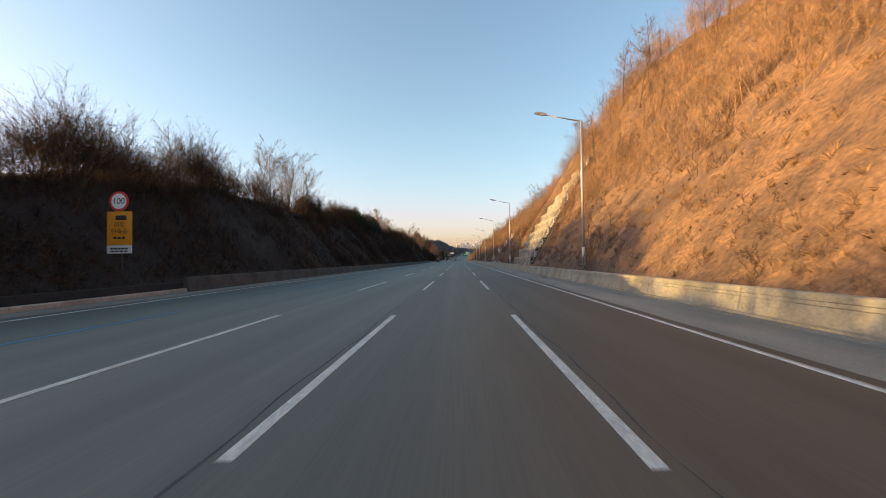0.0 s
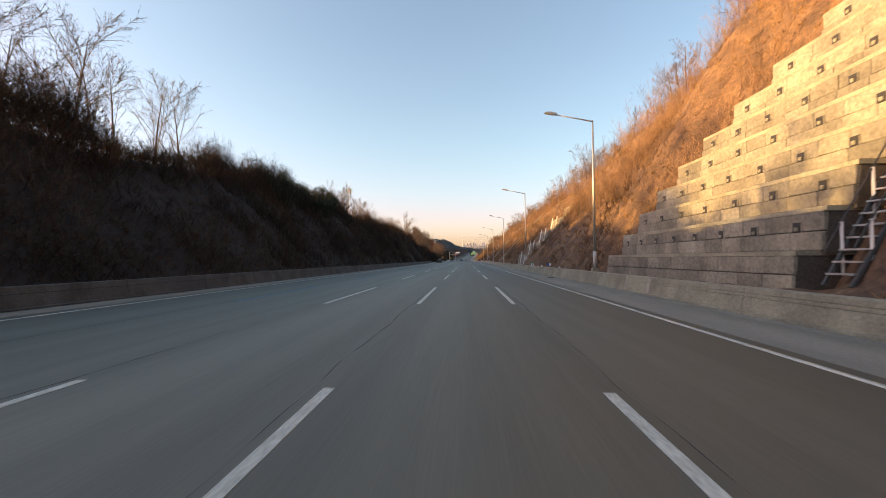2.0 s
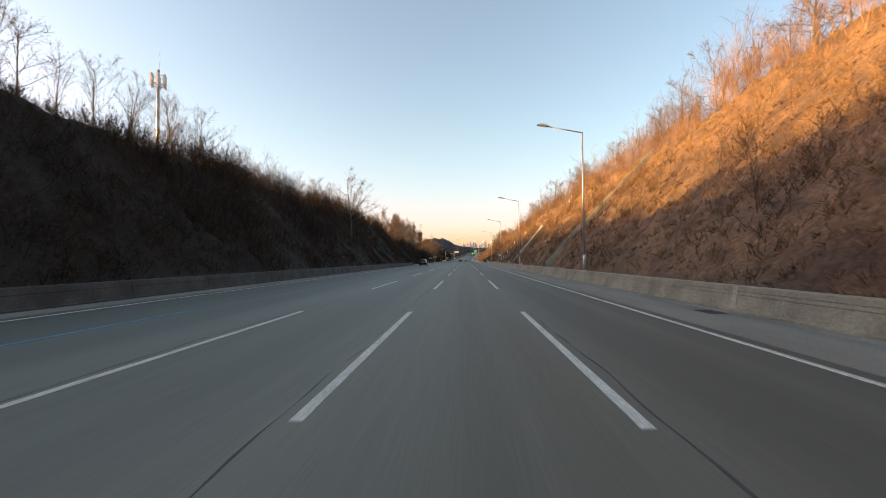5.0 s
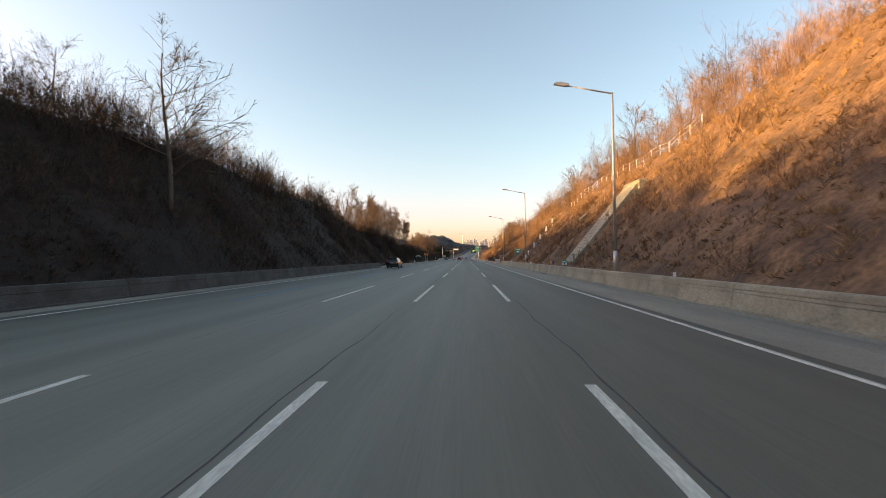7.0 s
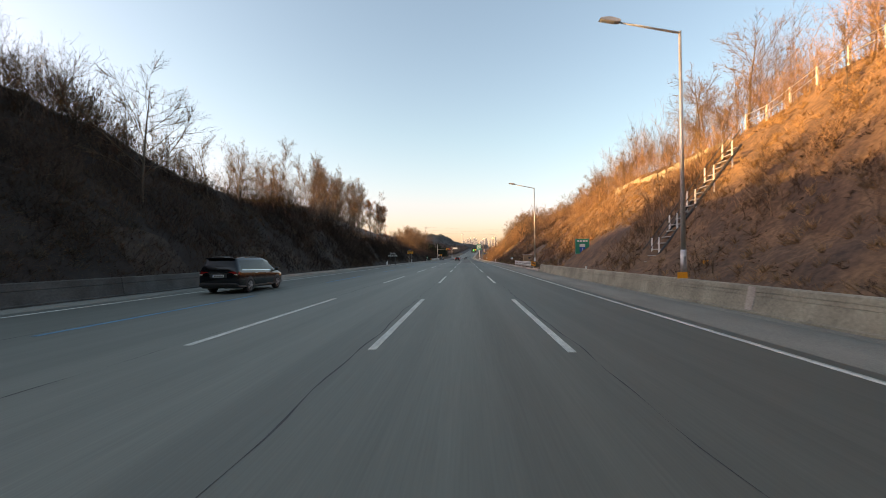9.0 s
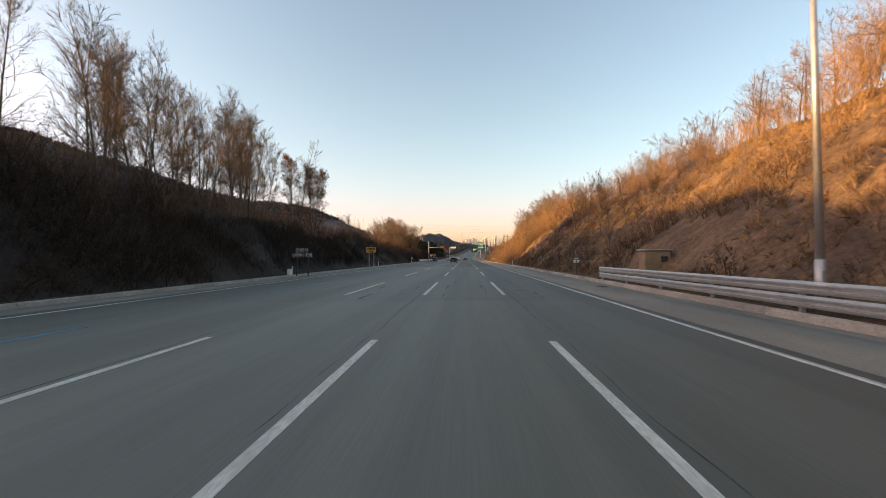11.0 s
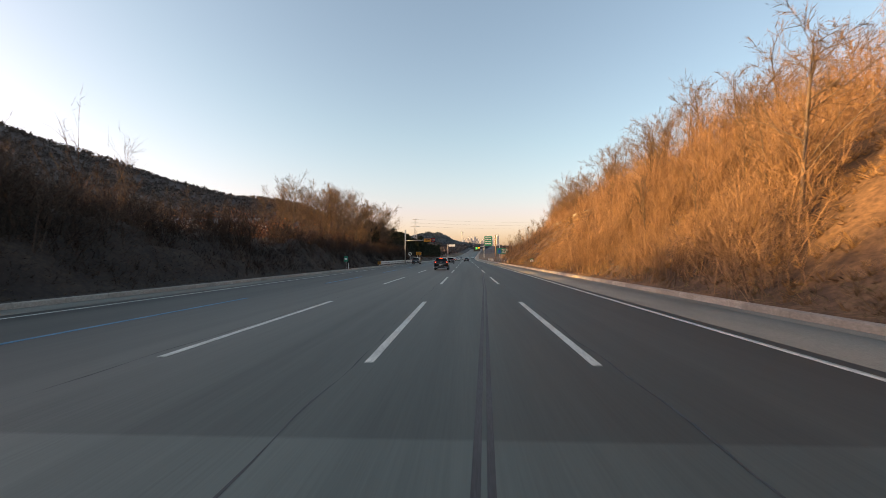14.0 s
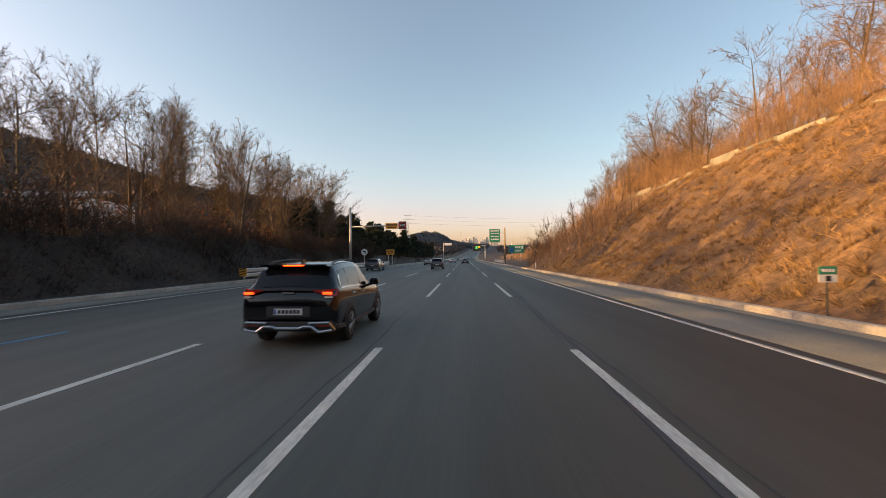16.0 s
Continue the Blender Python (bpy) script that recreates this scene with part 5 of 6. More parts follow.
def roadside_sign(x0, x1, z0, z1, y, material, posts, label, rows, ink="black", foot=0.1, solar=False):
    r = thing("road_sign", label, "road sign")
    for x in posts:
        part("post", tube(bmesh.new(), (x, y + 0.05, foot), (x, y + 0.05, z1 - 0.05), 0.05, 0.05, 8), M["galv"], r)
    p = panel("sign_panel", x0, x1, z0, z1, y, M[material], r)
    part("rim", box(bmesh.new(), x0 - 0.02, x1 + 0.02, y + 0.001, y + 0.02, z0 - 0.02, z1 + 0.02), M["sign_back"], p)
    for z, h, a, b, n in rows:
        w = x1 - x0
        bars(x0 + a * w, x0 + b * w, z0 + (z1 - z0) * z, h, n, y - 0.032, M[ink], p)
    if solar:
        xm = (x0 + x1) / 2
        part("solar_panel", prism(bmesh.new(), [(xm - 0.3, z1 + 0.32), (xm + 0.3, z1 + 0.36), (xm + 0.3, z1 + 0.32), (xm - 0.3, z1 + 0.28)], y - 0.2, y + 0.2), M["bluesign"], r)
        part("solar_bracket", tube(bmesh.new(), (xm, y, z1), (xm, y, z1 + 0.3), 0.03, 0.03, 6), M["galv"], r)
    return r


roadside_sign(-16.26, -14.71, 2.63, 3.49, 333.6, "yellow", (-15.85, -15.05), "amber warning sign on two posts with a small solar panel",
              ((0.68, 0.28, 0.08, 0.92, 6), (0.24, 0.2, 0.28, 0.72, 3)), solar=True)
r = roadside_sign(10.28, 11.57, 1.94, 3.34, 256.0, "green", (10.92,), "green motorway sign with a blue route shield", ((0.85, 0.16, 0.1, 0.9, 4),), "white", 0.6)
part("route_shield", box(bmesh.new(), 10.66, 11.18, 255.955, 255.965, 2.05, 2.55, 0.004), M["bluesign"], r)
part("shield_top", box(bmesh.new(), 10.66, 11.18, 255.955, 255.965, 2.56, 2.85, 0.004), M["white"], r)
words("1", 0.42, M["white"], r, FACE(10.92, 255.95, 2.3))
roadside_sign(-15.75, -14.2, 2.4, 3.4, 469.0, "yellow", (-15.4, -14.6), "amber warning sign on two posts", ((0.68, 0.25, 0.1, 0.9, 5), (0.3, 0.2, 0.2, 0.8, 4)))

for x, y, z, post in ((8.62, 102.5, 0.98, 0.7), (8.62, 203.75, 1.12, 0.7), (8.78, 297.5, 1.4, 0.1), (8.8, 395.3, 1.22, 0.1)):
    r = thing("distance_marker", "small green and white distance marker plate", "marker", "distance markers")
    part("post", tube(bmesh.new(), (x, y + 0.03, post), (x, y + 0.03, z + 0.15), 0.025, 0.025, 6), M["dark_metal"], r)
    panel("plate_upper", x - 0.22, x + 0.22, z + 0.0, z + 0.2, y, M["green"], r, 0.02)
    p = panel("plate_lower", x - 0.22, x + 0.22, z - 0.2, z - 0.003, y, M["white"], r, 0.02)
    bars(x - 0.08, x + 0.08, z - 0.1, 0.13, 1, y - 0.022, M["black"], p)
    bars(x - 0.16, x + 0.16, z + 0.1, 0.08, 4, y - 0.022, M["white"], p)
for x, y, z, a, b in ((8.5, 90.8, 1.08, "bluesign", "white"), (8.5, 208.4, 1.1, "yellow", "bluesign")):
    r = thing("emergency_marker", "small two-coloured plate on the barrier top", "marker")
    part("post", tube(bmesh.new(), (x, y + 0.03, 0.75), (x, y + 0.03, z + 0.1), 0.02, 0.02, 6), M["galv"], r)
    panel("plate_half", x - 0.2, x, z - 0.13, z + 0.13, y, M[a], r, 0.02)
    panel("plate_half", x + 0.003, x + 0.2, z - 0.13, z + 0.13, y, M[b], r, 0.02)
for x, y, z in ((10.4, 234.2, 1.35), (10.6, 258.0, 1.1), (8.5, 232.5, 0.9)):
    r = thing("reflector_plate", "small amber reflector plate", "marker", "amber plates")
    panel("plate", x - 0.2, x + 0.2, z - 0.11, z + 0.14, y, M["yellow"], r, 0.02)
    part("post", tube(bmesh.new(), (x, y + 0.03, 0.5), (x, y + 0.03, z + 0.05), 0.02, 0.02, 6), M["galv"], r)


def delineator(x, y, z=0.2):
    r = thing("delineator_post", "short white delineator post by the kerb", "post", "delineators")
    part("stem", tube(bmesh.new(), (x, y, z - 0.1), (x, y, z + 0.7), 0.055, 0.045, 8), M["white"], r)
    part("cap", tube(bmesh.new(), (x, y, z + 0.7), (x, y, z + 0.82), 0.06, 0.05, 8), M["sign_back"], r)


for x, y in ((8.95, 344.7), (-16.6, 345.0), (-16.5, 394.5), (9.0, 440), (-16.4, 303.5)):
    delineator(x, y)
for x, y in ((8.5, 95.0), (8.5, 222.0), (8.5, 246.0), (8.5, 184.0), (8.5, 86.0)):
    r = thing("barrier_reflector", "stubby white reflector on the barrier top", "reflector", "barrier reflectors")
    part("stem", tube(bmesh.new(), (x, y, 0.76), (x, y, 0.98), 0.06, 0.06, 8), M["white"], r)
r = thing("parking_notice", "small green roadside notice on a post", "road sign")
part("post", tube(bmesh.new(), (-15.9, 391.2, 0.1), (-15.9, 391.2, 1.9), 0.03, 0.03, 6), M["galv"], r)
p = panel("plate", -16.15, -15.65, 1.2, 1.9, 391.17, M["green"], r)
bars(-16.08, -15.72, 1.55, 0.25, 2, 391.138, M["white"], p)
cab = thing("equipment_cabinet", "tan roadside equipment cabinet behind the guardrail", "cabinet")
part("body", box(bmesh.new(), 9.5, 10.8, 286.40, 287.30, 0.2, 1.95, 0.03), M["wood"], cab)
part("roof", box(bmesh.new(), 9.42, 10.88, 286.30, 287.40, 1.95, 2.03, 0.02), M["sign_back"], cab)
part("door", box(bmesh.new(), 9.6, 10.1, 286.38, 286.40, 0.4, 1.85), M["wood"], cab)
part("vent", box(bmesh.new(), 10.3, 10.65, 286.38, 286.40, 1.35, 1.65), M["dark_metal"], cab)

# overhead pole with variable signs, left
g = thing("sign_gantry", "grey pole with a long arm carrying amber and speed limit signs", "sign gantry")
part("pole", tube(bmesh.new(), (-14.9, 438.8, 0.0), (-14.9, 438.8, 8.3), 0.17, 0.13, 12), M["galv"], g, smooth=True)
part("arm", tube(bmesh.new(), (-14.9, 438.8, 5.75), (-7.6, 438.8, 5.95), 0.09, 0.06, 8), M["galv"], g, smooth=True)
p = panel("sign_panel", -10.3, -8.72, 5.45, 6.2, 438.7, M["yellow"], g)
bars(-10.2, -8.8, 5.98, 0.2, 6, 438.665, M["black"], p)
bars(-10.1, -8.9, 5.65, 0.2, 5, 438.665, M["black"], p)
p = panel("sign_panel", -8.62, -7.6, 5.4, 6.4, 438.7, M["black"], g)
d = bmesh.new()
tube(d, (-8.11, 438.65, 5.9), (-8.11, 438.67, 5.9), 0.47, 0.47, 28)
ring = part("ring", d, M["red"], p)
d = bmesh.new()
tube(d, (-8.11, 438.64, 5.9), (-8.11, 438.65, 5.9), 0.36, 0.36, 28)
part("face", d, M["black"], ring)
words("100", 0.42, M["white"], ring, FACE(-8.11, 438.635, 5.9))
s = thing("direction_sign", "round white sign with a black turned arrow", "road sign")
part("post", tube(bmesh.new(), (-14.55, 445.05, 0.0), (-14.55, 445.05, 3.0), 0.05, 0.05, 8), M["galv"], s)
d = bmesh.new()
tube(d, (-14.55, 444.97, 2.6), (-14.55, 445.0, 2.6), 0.45, 0.45, 28)
p = part("disc", d, M["white"], s)
part("arrow", box(bmesh.new(), -14.8, -14.35, 444.955, 444.966, 2.6, 2.78), M["black"], p)
part("arrow", box(bmesh.new(), -14.5, -14.35, 444.955, 444.966, 2.3, 2.6), M["black"], p)

# right-hand direction signs
g = thing("direction_gantry", "brown pole carrying a tall green direction sign", "sign gantry")
part("pole", tube(bmesh.new(), (12.3, 517, 0.0), (12.3, 517, 10.9), 0.28, 0.22, 12), M["wood"], g, smooth=True)
for z in (7.4, 9.5):
    part("arm", tube(bmesh.new(), (12.3, 517, z), (10.6, 517, z), 0.09, 0.09, 8), M["galv"], g)
p = panel("sign_panel", 7.57, 10.83, 6.39, 10.44, 516.8, M["green"], g, 0.06)
for z, h, n in ((9.9, 0.4, 6), (9.1, 0.36, 4), (8.2, 0.3, 6), (7.3, 0.42, 4)):
    bars(7.9, 10.5, z, h, n, 516.735, M["white"], p)
g = thing("exit_sign", "wide green exit sign on a grey post", "road sign")
part("post", tube(bmesh.new(), (12.6, 500.1, 0.0), (12.6, 500.1, 7.0), 0.12, 0.1, 10), M["galv"], g, smooth=True)
part("post", tube(bmesh.new(), (15.0, 500.1, 0.0), (15.0, 500.1, 4.8), 0.1, 0.1, 10), M["galv"], g, smooth=True)
p = panel("sign_panel", 11.7, 15.9, 2.85, 5.0, 500.0, M["green"], g, 0.06)
part("shield", box(bmesh.new(), 12.1, 13.0, 499.925, 499.935, 3.2, 4.3), M["bluesign"], p)
bars(13.4, 14.9, 4.4, 0.5, 3, 499.935, M["white"], p)
bars(13.4, 15.0, 3.5, 0.45, 4, 499.935, M["white"], p)
part("arrow", box(bmesh.new(), 15.15, 15.6, 499.925, 499.935, 3.9, 4.7), M["white"], p)
gy_, gx_ = 720.0, float(road_x(720.0))
gz_ = float(road_z(720.0))
g = thing("message_board", "black overhead message board with lit green and amber signs", "sign gantry")
part("pole", tube(bmesh.new(), (gx_ + 13.5, gy_, gz_), (gx_ + 13.5, gy_, gz_ + 11), 0.3, 0.25, 10), M["galv"], g)
part("beam", tube(bmesh.new(), (gx_ + 13.5, gy_, gz_ + 10.2), (gx_ + 4, gy_, gz_ + 10.2), 0.25, 0.25, 8), M["galv"], g)
p = panel("board", gx_ + 4.2, gx_ + 10.2, gz_ + 5.8, gz_ + 11.0, gy_ - 0.3, M["black"], g, 0.1)
part("lit_sign", box(bmesh.new(), gx_ + 6.0, gx_ + 7.6, gy_ - 0.42, gy_ - 0.401, gz_ + 7.6, gz_ + 9.6), glow("green_signal", (0.1, 0.8, 0.25), 0.1), p)
part("lit_sign", box(bmesh.new(), gx_ + 8.0, gx_ + 9.6, gy_ - 0.42, gy_ - 0.401, gz_ + 8.4, gz_ + 9.6), glow("amber_signal", (1.0, 0.55, 0.05), 0.1), p)
g = thing("overhead_sign", "white overhead sign on a distant gantry", "sign gantry")
gx2, gz2 = float(road_x(690.0)), float(road_z(690.0))
part("pole", tube(bmesh.new(), (gx2 - 17.0, 690, gz2), (gx2 - 17.0, 690, gz2 + 12), 0.25, 0.2, 10), M["galv"], g)
part("beam", tube(bmesh.new(), (gx2 - 17.0, 690, gz2 + 11), (gx2 - 11, 690, gz2 + 11), 0.15, 0.15, 8), M["galv"], g)
panel("sign_panel", gx2 - 16.2, gx2 - 11, gz2 + 9.9, gz2 + 11.6, 689.7, M["white"], g, 0.1)

# communications mast on the left-hand bank
mast = thing("communications_mast", "slim steel communications mast with antenna ring", "mast", m=pose(-31.5, 160.5, float(land(-31.5, 160.5))))
part("shaft", tube(bmesh.new(), (0, 0, -0.5), (0, 0, 10.6), 0.22, 0.12, 10), M["galv"], mast, smooth=True)
for z in (9.0, 9.9):
    b = bmesh.new()
    for i in range(12):
        a0, a1 = 6.2832 * i / 12, 6.2832 * (i + 1) / 12
        tube(b, (0.62 * math.cos(a0), 0.62 * math.sin(a0), z), (0.62 * math.cos(a1), 0.62 * math.sin(a1), z), 0.04, 0.04, 5)
    part("ring", b, M["galv"], mast)
for i in range(6):
    a = 6.2832 * i / 6
    part("antenna", box(bmesh.new(), 0.66 * math.cos(a) - 0.1, 0.66 * math.cos(a) + 0.1, 0.66 * math.sin(a) - 0.1, 0.66 * math.sin(a) + 0.1, 8.8, 10.1), M["sign_back"], mast)
    part("spoke", tube(bmesh.new(), (0, 0, 9.4), (0.62 * math.cos(a), 0.62 * math.sin(a), 9.0), 0.03, 0.03, 5), M["galv"], mast)
part("whip", tube(bmesh.new(), (0.15, 0, 10.4), (0.15, 0, 12.4), 0.025, 0.015, 5), M["galv"], mast)

# power line
py = thing("power_pylon", "lattice steel power pylon", "pylon", m=pose(-52.3, 775, float(land(-52.3, 775))))
PH = 36.0
b = bmesh.new()
for sx in (-1, 1):
    for sy in (-1, 1):
        tube(b, (sx * 3.0, sy * 3.0, -1), (sx * 0.6, sy * 0.6, PH * 0.75), 0.16, 0.12, 4)
        tube(b, (sx * 0.6, sy * 0.6, PH * 0.75), (sx * 0.4, sy * 0.4, PH), 0.12, 0.08, 4)
part("leg_frame", b, M["galv"], py)
b = bmesh.new()
for i in range(9):
    z0, z1 = PH * 0.75 * i / 9, PH * 0.75 * (i + 1) / 9
    w0, w1 = 3.0 - 2.4 * i / 9, 3.0 - 2.4 * (i + 1) / 9
    for sy in (-1, 1):
        tube(b, (-w0, sy * w0, z0), (w1, sy * w1, z1), 0.07, 0.07, 4)
        tube(b, (w0, sy * w0, z0), (-w1, sy * w1, z1), 0.07, 0.07, 4)
part("bracing", b, M["galv"], py)
for z, w in ((PH * 0.78, 5.0), (PH * 0.88, 4.2), (PH * 0.98, 3.2)):
    part("cross_arm", box(bmesh.new(), -w, w, -0.15, 0.15, z, z + 0.35), M["galv"], py)
pz = float(land(-52.3, 775))
for k, (z, dx) in enumerate(((PH * 0.78, 4.5), (PH * 0.88, 3.8), (PH * 0.98, 2.9))):
    b = bmesh.new()
    p0, p1 = Vector((-52.3 + dx, 775, pz + z)), Vector((240, 860, pz + z + 6))
    rings = []
    for i in range(25):
        u = i / 24
        q = p0.lerp(p1, u) - Vector((0, 0, 16 * u * (1 - u)))
        rings.append([b.verts.new(q + Vector((0, 0.04 * math.cos(a * 2.0944), 0.04 * math.sin(a * 2.0944)))) for a in range(3)])
    for u, w in zip(rings, rings[1:]):
        for a in range(3):
            b.faces.new((u[a], u[(a + 1) % 3], w[(a + 1) % 3], w[a]))
    tagged(link("power_cable", b, M["dark_metal"]), "sagging power cable crossing above the road", "cable", "power cables")

# far city
rr = random.Random(4)
for i in range(26):
    x = -60 + i * 7.6 + rr.uniform(-3, 3)
    y = 2150 + rr.uniform(-90, 90)
    h = rr.uniform(34, 54) if i > 6 else rr.uniform(20, 32)
    w = rr.uniform(7, 12)
    base = float(land(x, y)) - 4
    t = thing("apartment_tower", "distant pale apartment tower", "building", "apartment towers on the horizon", m=pose(x, y, base))
    part("wall", box(bmesh.new(), -w / 2, w / 2, -5, 5, 0, h), M["tower_wall"], t)
    part("roof", box(bmesh.new(), -w / 4, w / 4, -3, 3, h, h + 3.0), M["tower_wall"], t)
    for c in (-0.28, 0.0, 0.28):
        part("window_column", box(bmesh.new(), c * w - w * 0.08, c * w + w * 0.08, -5.15, -5.0, 4, h - 3), M["tower_window"], t)
t = thing("observation_tower", "distant slender tower with a round head", "tower", m=pose(-12, 1700, float(land(-12, 1700)) - 2))
part("shaft", tube(bmesh.new(), (0, 0, 0), (0, 0, 46), 1.2, 0.8, 10), M["tower_wall"], t)
part("head", tube(bmesh.new(), (0, 0, 44), (0, 0, 49), 1.2, 2.4, 14), M["tower_wall"], t)
t = thing("blue_roofed_shed", "low long shed with a blue metal roof behind the trees", "building", m=pose(-72, 447, float(land(-72, 447)), 0, 0, 8))
part("wall", box(bmesh.new(), -16, 16, -6, 6, -1, 6.3), M["tower_wall"], t)
part("roof", prism(bmesh.new(), [(-6.6, 6.2), (0, 8.0), (6.6, 6.2), (6.6, 6.0), (0, 7.8), (-6.6, 6.0)], -16.6, 16.6), M["shed_roof"], t).matrix_basis = pose(0, 0, 0, 0, 0, 90)
# ---- vehicles ----
def spline(stations, ys):
    """Smooth values between the stations, without overshoot."""
    st = np.asarray(stations, float)
    k = st[:, 0]
    out = [ys]
    for c in range(1, st.shape[1]):
        v = st[:, c]
        sl = np.diff(v) / np.diff(k)
        m = np.zeros_like(v)
        for i in range(1, len(v) - 1):
            m[i] = 0 if sl[i - 1] * sl[i] <= 0 else 2 * sl[i - 1] * sl[i] / (sl[i - 1] + sl[i])
        m[0], m[-1] = sl[0], sl[-1]
        i = np.clip(np.searchsorted(k, ys, side="right") - 1, 0, len(k) - 2)
        h = k[i + 1] - k[i]
        t = (ys - k[i]) / h
        out.append((2 * t**3 - 3 * t**2 + 1) * v[i] + (t**3 - 2 * t**2 + t) * h * m[i] + (-2 * t**3 + 3 * t**2) * v[i + 1] + (t**3 - t**2) * h * m[i + 1])
    return np.stack(out, 1)


def ring_of(row):
    y, zb, zm, zt, ztop, wm, wb, wr = row
    g = ztop - zt
    c = min(0.07, g * 0.35)
    return [(0, zb), (wm * 0.86, zb), (wm * 0.975, zb + 0.09), (wm, zm), (wm * 0.995, zm + (zt - zm) * 0.55), (wb, zt - 0.02), (wb - 0.012, zt + 0.01),
            (wb + (wr - wb) * 0.55, zt + g * 0.52), (wr, ztop - c), (wr * 0.93, ztop - c * 0.35), (wr * 0.6, ztop), (0, ztop + 0.01)]


def shell(stations, n=46):
    ys = np.linspace(stations[0][0], stations[-1][0], n)
    ys = np.unique(np.concatenate([ys, [s[0] for s in stations]]))
    rows = spline(stations, ys)
    bm = bmesh.new()
    rings = []
    for row in rows:
        half = ring_of(row)
        pts = [(x, row[0], z) for x, z in half] + [(-x, row[0], z) for x, z in half[-2:0:-1]]
        rings.append([bm.verts.new(p) for p in pts])
    k = len(rings[0])
    for a, b in zip(rings, rings[1:]):
        for i in range(k):
            bm.faces.new((a[i], a[(i + 1) % k], b[(i + 1) % k], b[i]))
    bm.faces.new(rings[0][::-1])
    bm.faces.new(rings[-1])
    bmesh.ops.recalc_face_normals(bm, faces=bm.faces)
    return bm


def side_patch(stations, ya, yb, f0, f1, side, off=0.008, n=8, yb2=None, ya2=None):
    """Window strip on the flank between fractions of belt (0) and roof (1)."""
    bm = bmesh.new()
    grid = []
    for j in range(4):
        f = f0 + (f1 - f0) * j / 3
        u = j / 3
        a = ya + ((ya2 if ya2 is not None else ya) - ya) * u
        b = yb + ((yb2 if yb2 is not None else yb) - yb) * u
        line = []
        for row in spline(stations, np.linspace(a, b, n)):
            h = ring_of(row)
            (x0, z0), (x1, z1), (x2, z2) = h[6], h[7], h[8]
            if f < 0.5:
                x, z = x0 + (x1 - x0) * f * 2, z0 + (z1 - z0) * f * 2
            else:
                x, z = x1 + (x2 - x1) * (f - 0.5) * 2, z1 + (z2 - z1) * (f - 0.5) * 2
            line.append(bm.verts.new((side * (x + off), row[0], z)))
        grid.append(line)
    for a, b in zip(grid, grid[1:]):
        for i in range(n - 1):
            q = (a[i], a[i + 1], b[i + 1], b[i])
            bm.faces.new(q if side > 0 else q[::-1])
    return bm


def top_patch(stations, ya, yb, wa, wb, off=0.01, n=8, m=6):
    """Glass on the sloping top surface between two stations."""
    bm = bmesh.new()
    grid = []
    for i, row in enumerate(spline(stations, np.linspace(ya, yb, n))):
        f = wa + (wb - wa) * i / (n - 1)
        grid.append([bm.verts.new((row[7] * f * s, row[0] - (off if ya < 1.2 else -off), row[4] + off - 0.035 * abs(s) ** 3)) for s in np.linspace(-1, 1, m)])
    for a, b in zip(grid, grid[1:]):
        for i in range(m - 1):
            bm.faces.new((a[i], a[i + 1], b[i + 1], b[i]))
    return bm


def wheel(root, x, y, r, w, side):
    bm = bmesh.new()
    n = 28
    prof = [(-w / 2, r * 0.64), (-w / 2, r * 0.9), (-w / 2 + 0.03, r), (w / 2 - 0.03, r), (w / 2, r * 0.9), (w / 2, r * 0.64)]
    rings = [[bm.verts.new((a, rr * math.cos(6.2832 * i / n), rr * math.sin(6.2832 * i / n))) for i in range(n)] for a, rr in prof]
    for a, b in zip(rings, rings[1:]):
        for i in range(n):
            bm.faces.new((a[i], a[(i + 1) % n], b[(i + 1) % n], b[i]))
    bm.faces.new(rings[0])
    bm.faces.new(rings[-1][::-1])
    bmesh.ops.recalc_face_normals(bm, faces=bm.faces)
    wh = part("wheel", bm, M["tyre"], root, "black tyre")
    wh.matrix_basis = pose(x, y, r)
    b = bmesh.new()
    xo = side * (w / 2 - 0.01)
    tube(b, (xo - side * 0.05, 0, 0), (xo, 0, 0), r * 0.66, r * 0.66, 24)
    part("rim_well", b, M["dark_metal"], wh)
    b = bmesh.new()
    for k in range(5):
        a = 6.2832 * k / 5
        for da in (-0.16, 0.16):
            tube(b, (xo + side * 0.012, 0, 0), (xo + side * 0.004, r * 0.62 * math.cos(a + da), r * 0.62 * math.sin(a + da)), 0.035, 0.025, 5)
    tube(b, (xo, 0, 0), (xo + side * 0.03, 0, 0), 0.06, 0.05, 12)
    for k in range(20):
        a0, a1 = 6.2832 * k / 20, 6.2832 * (k + 1) / 20
        tube(b, (xo + side * 0.005, r * 0.63 * math.cos(a0), r * 0.63 * math.sin(a0)), (xo + side * 0.005, r * 0.63 * math.cos(a1), r * 0.63 * math.sin(a1)), 0.018, 0.018, 4, False)
    part("rim", b, M["rim"], wh, "alloy rim")
    return wh


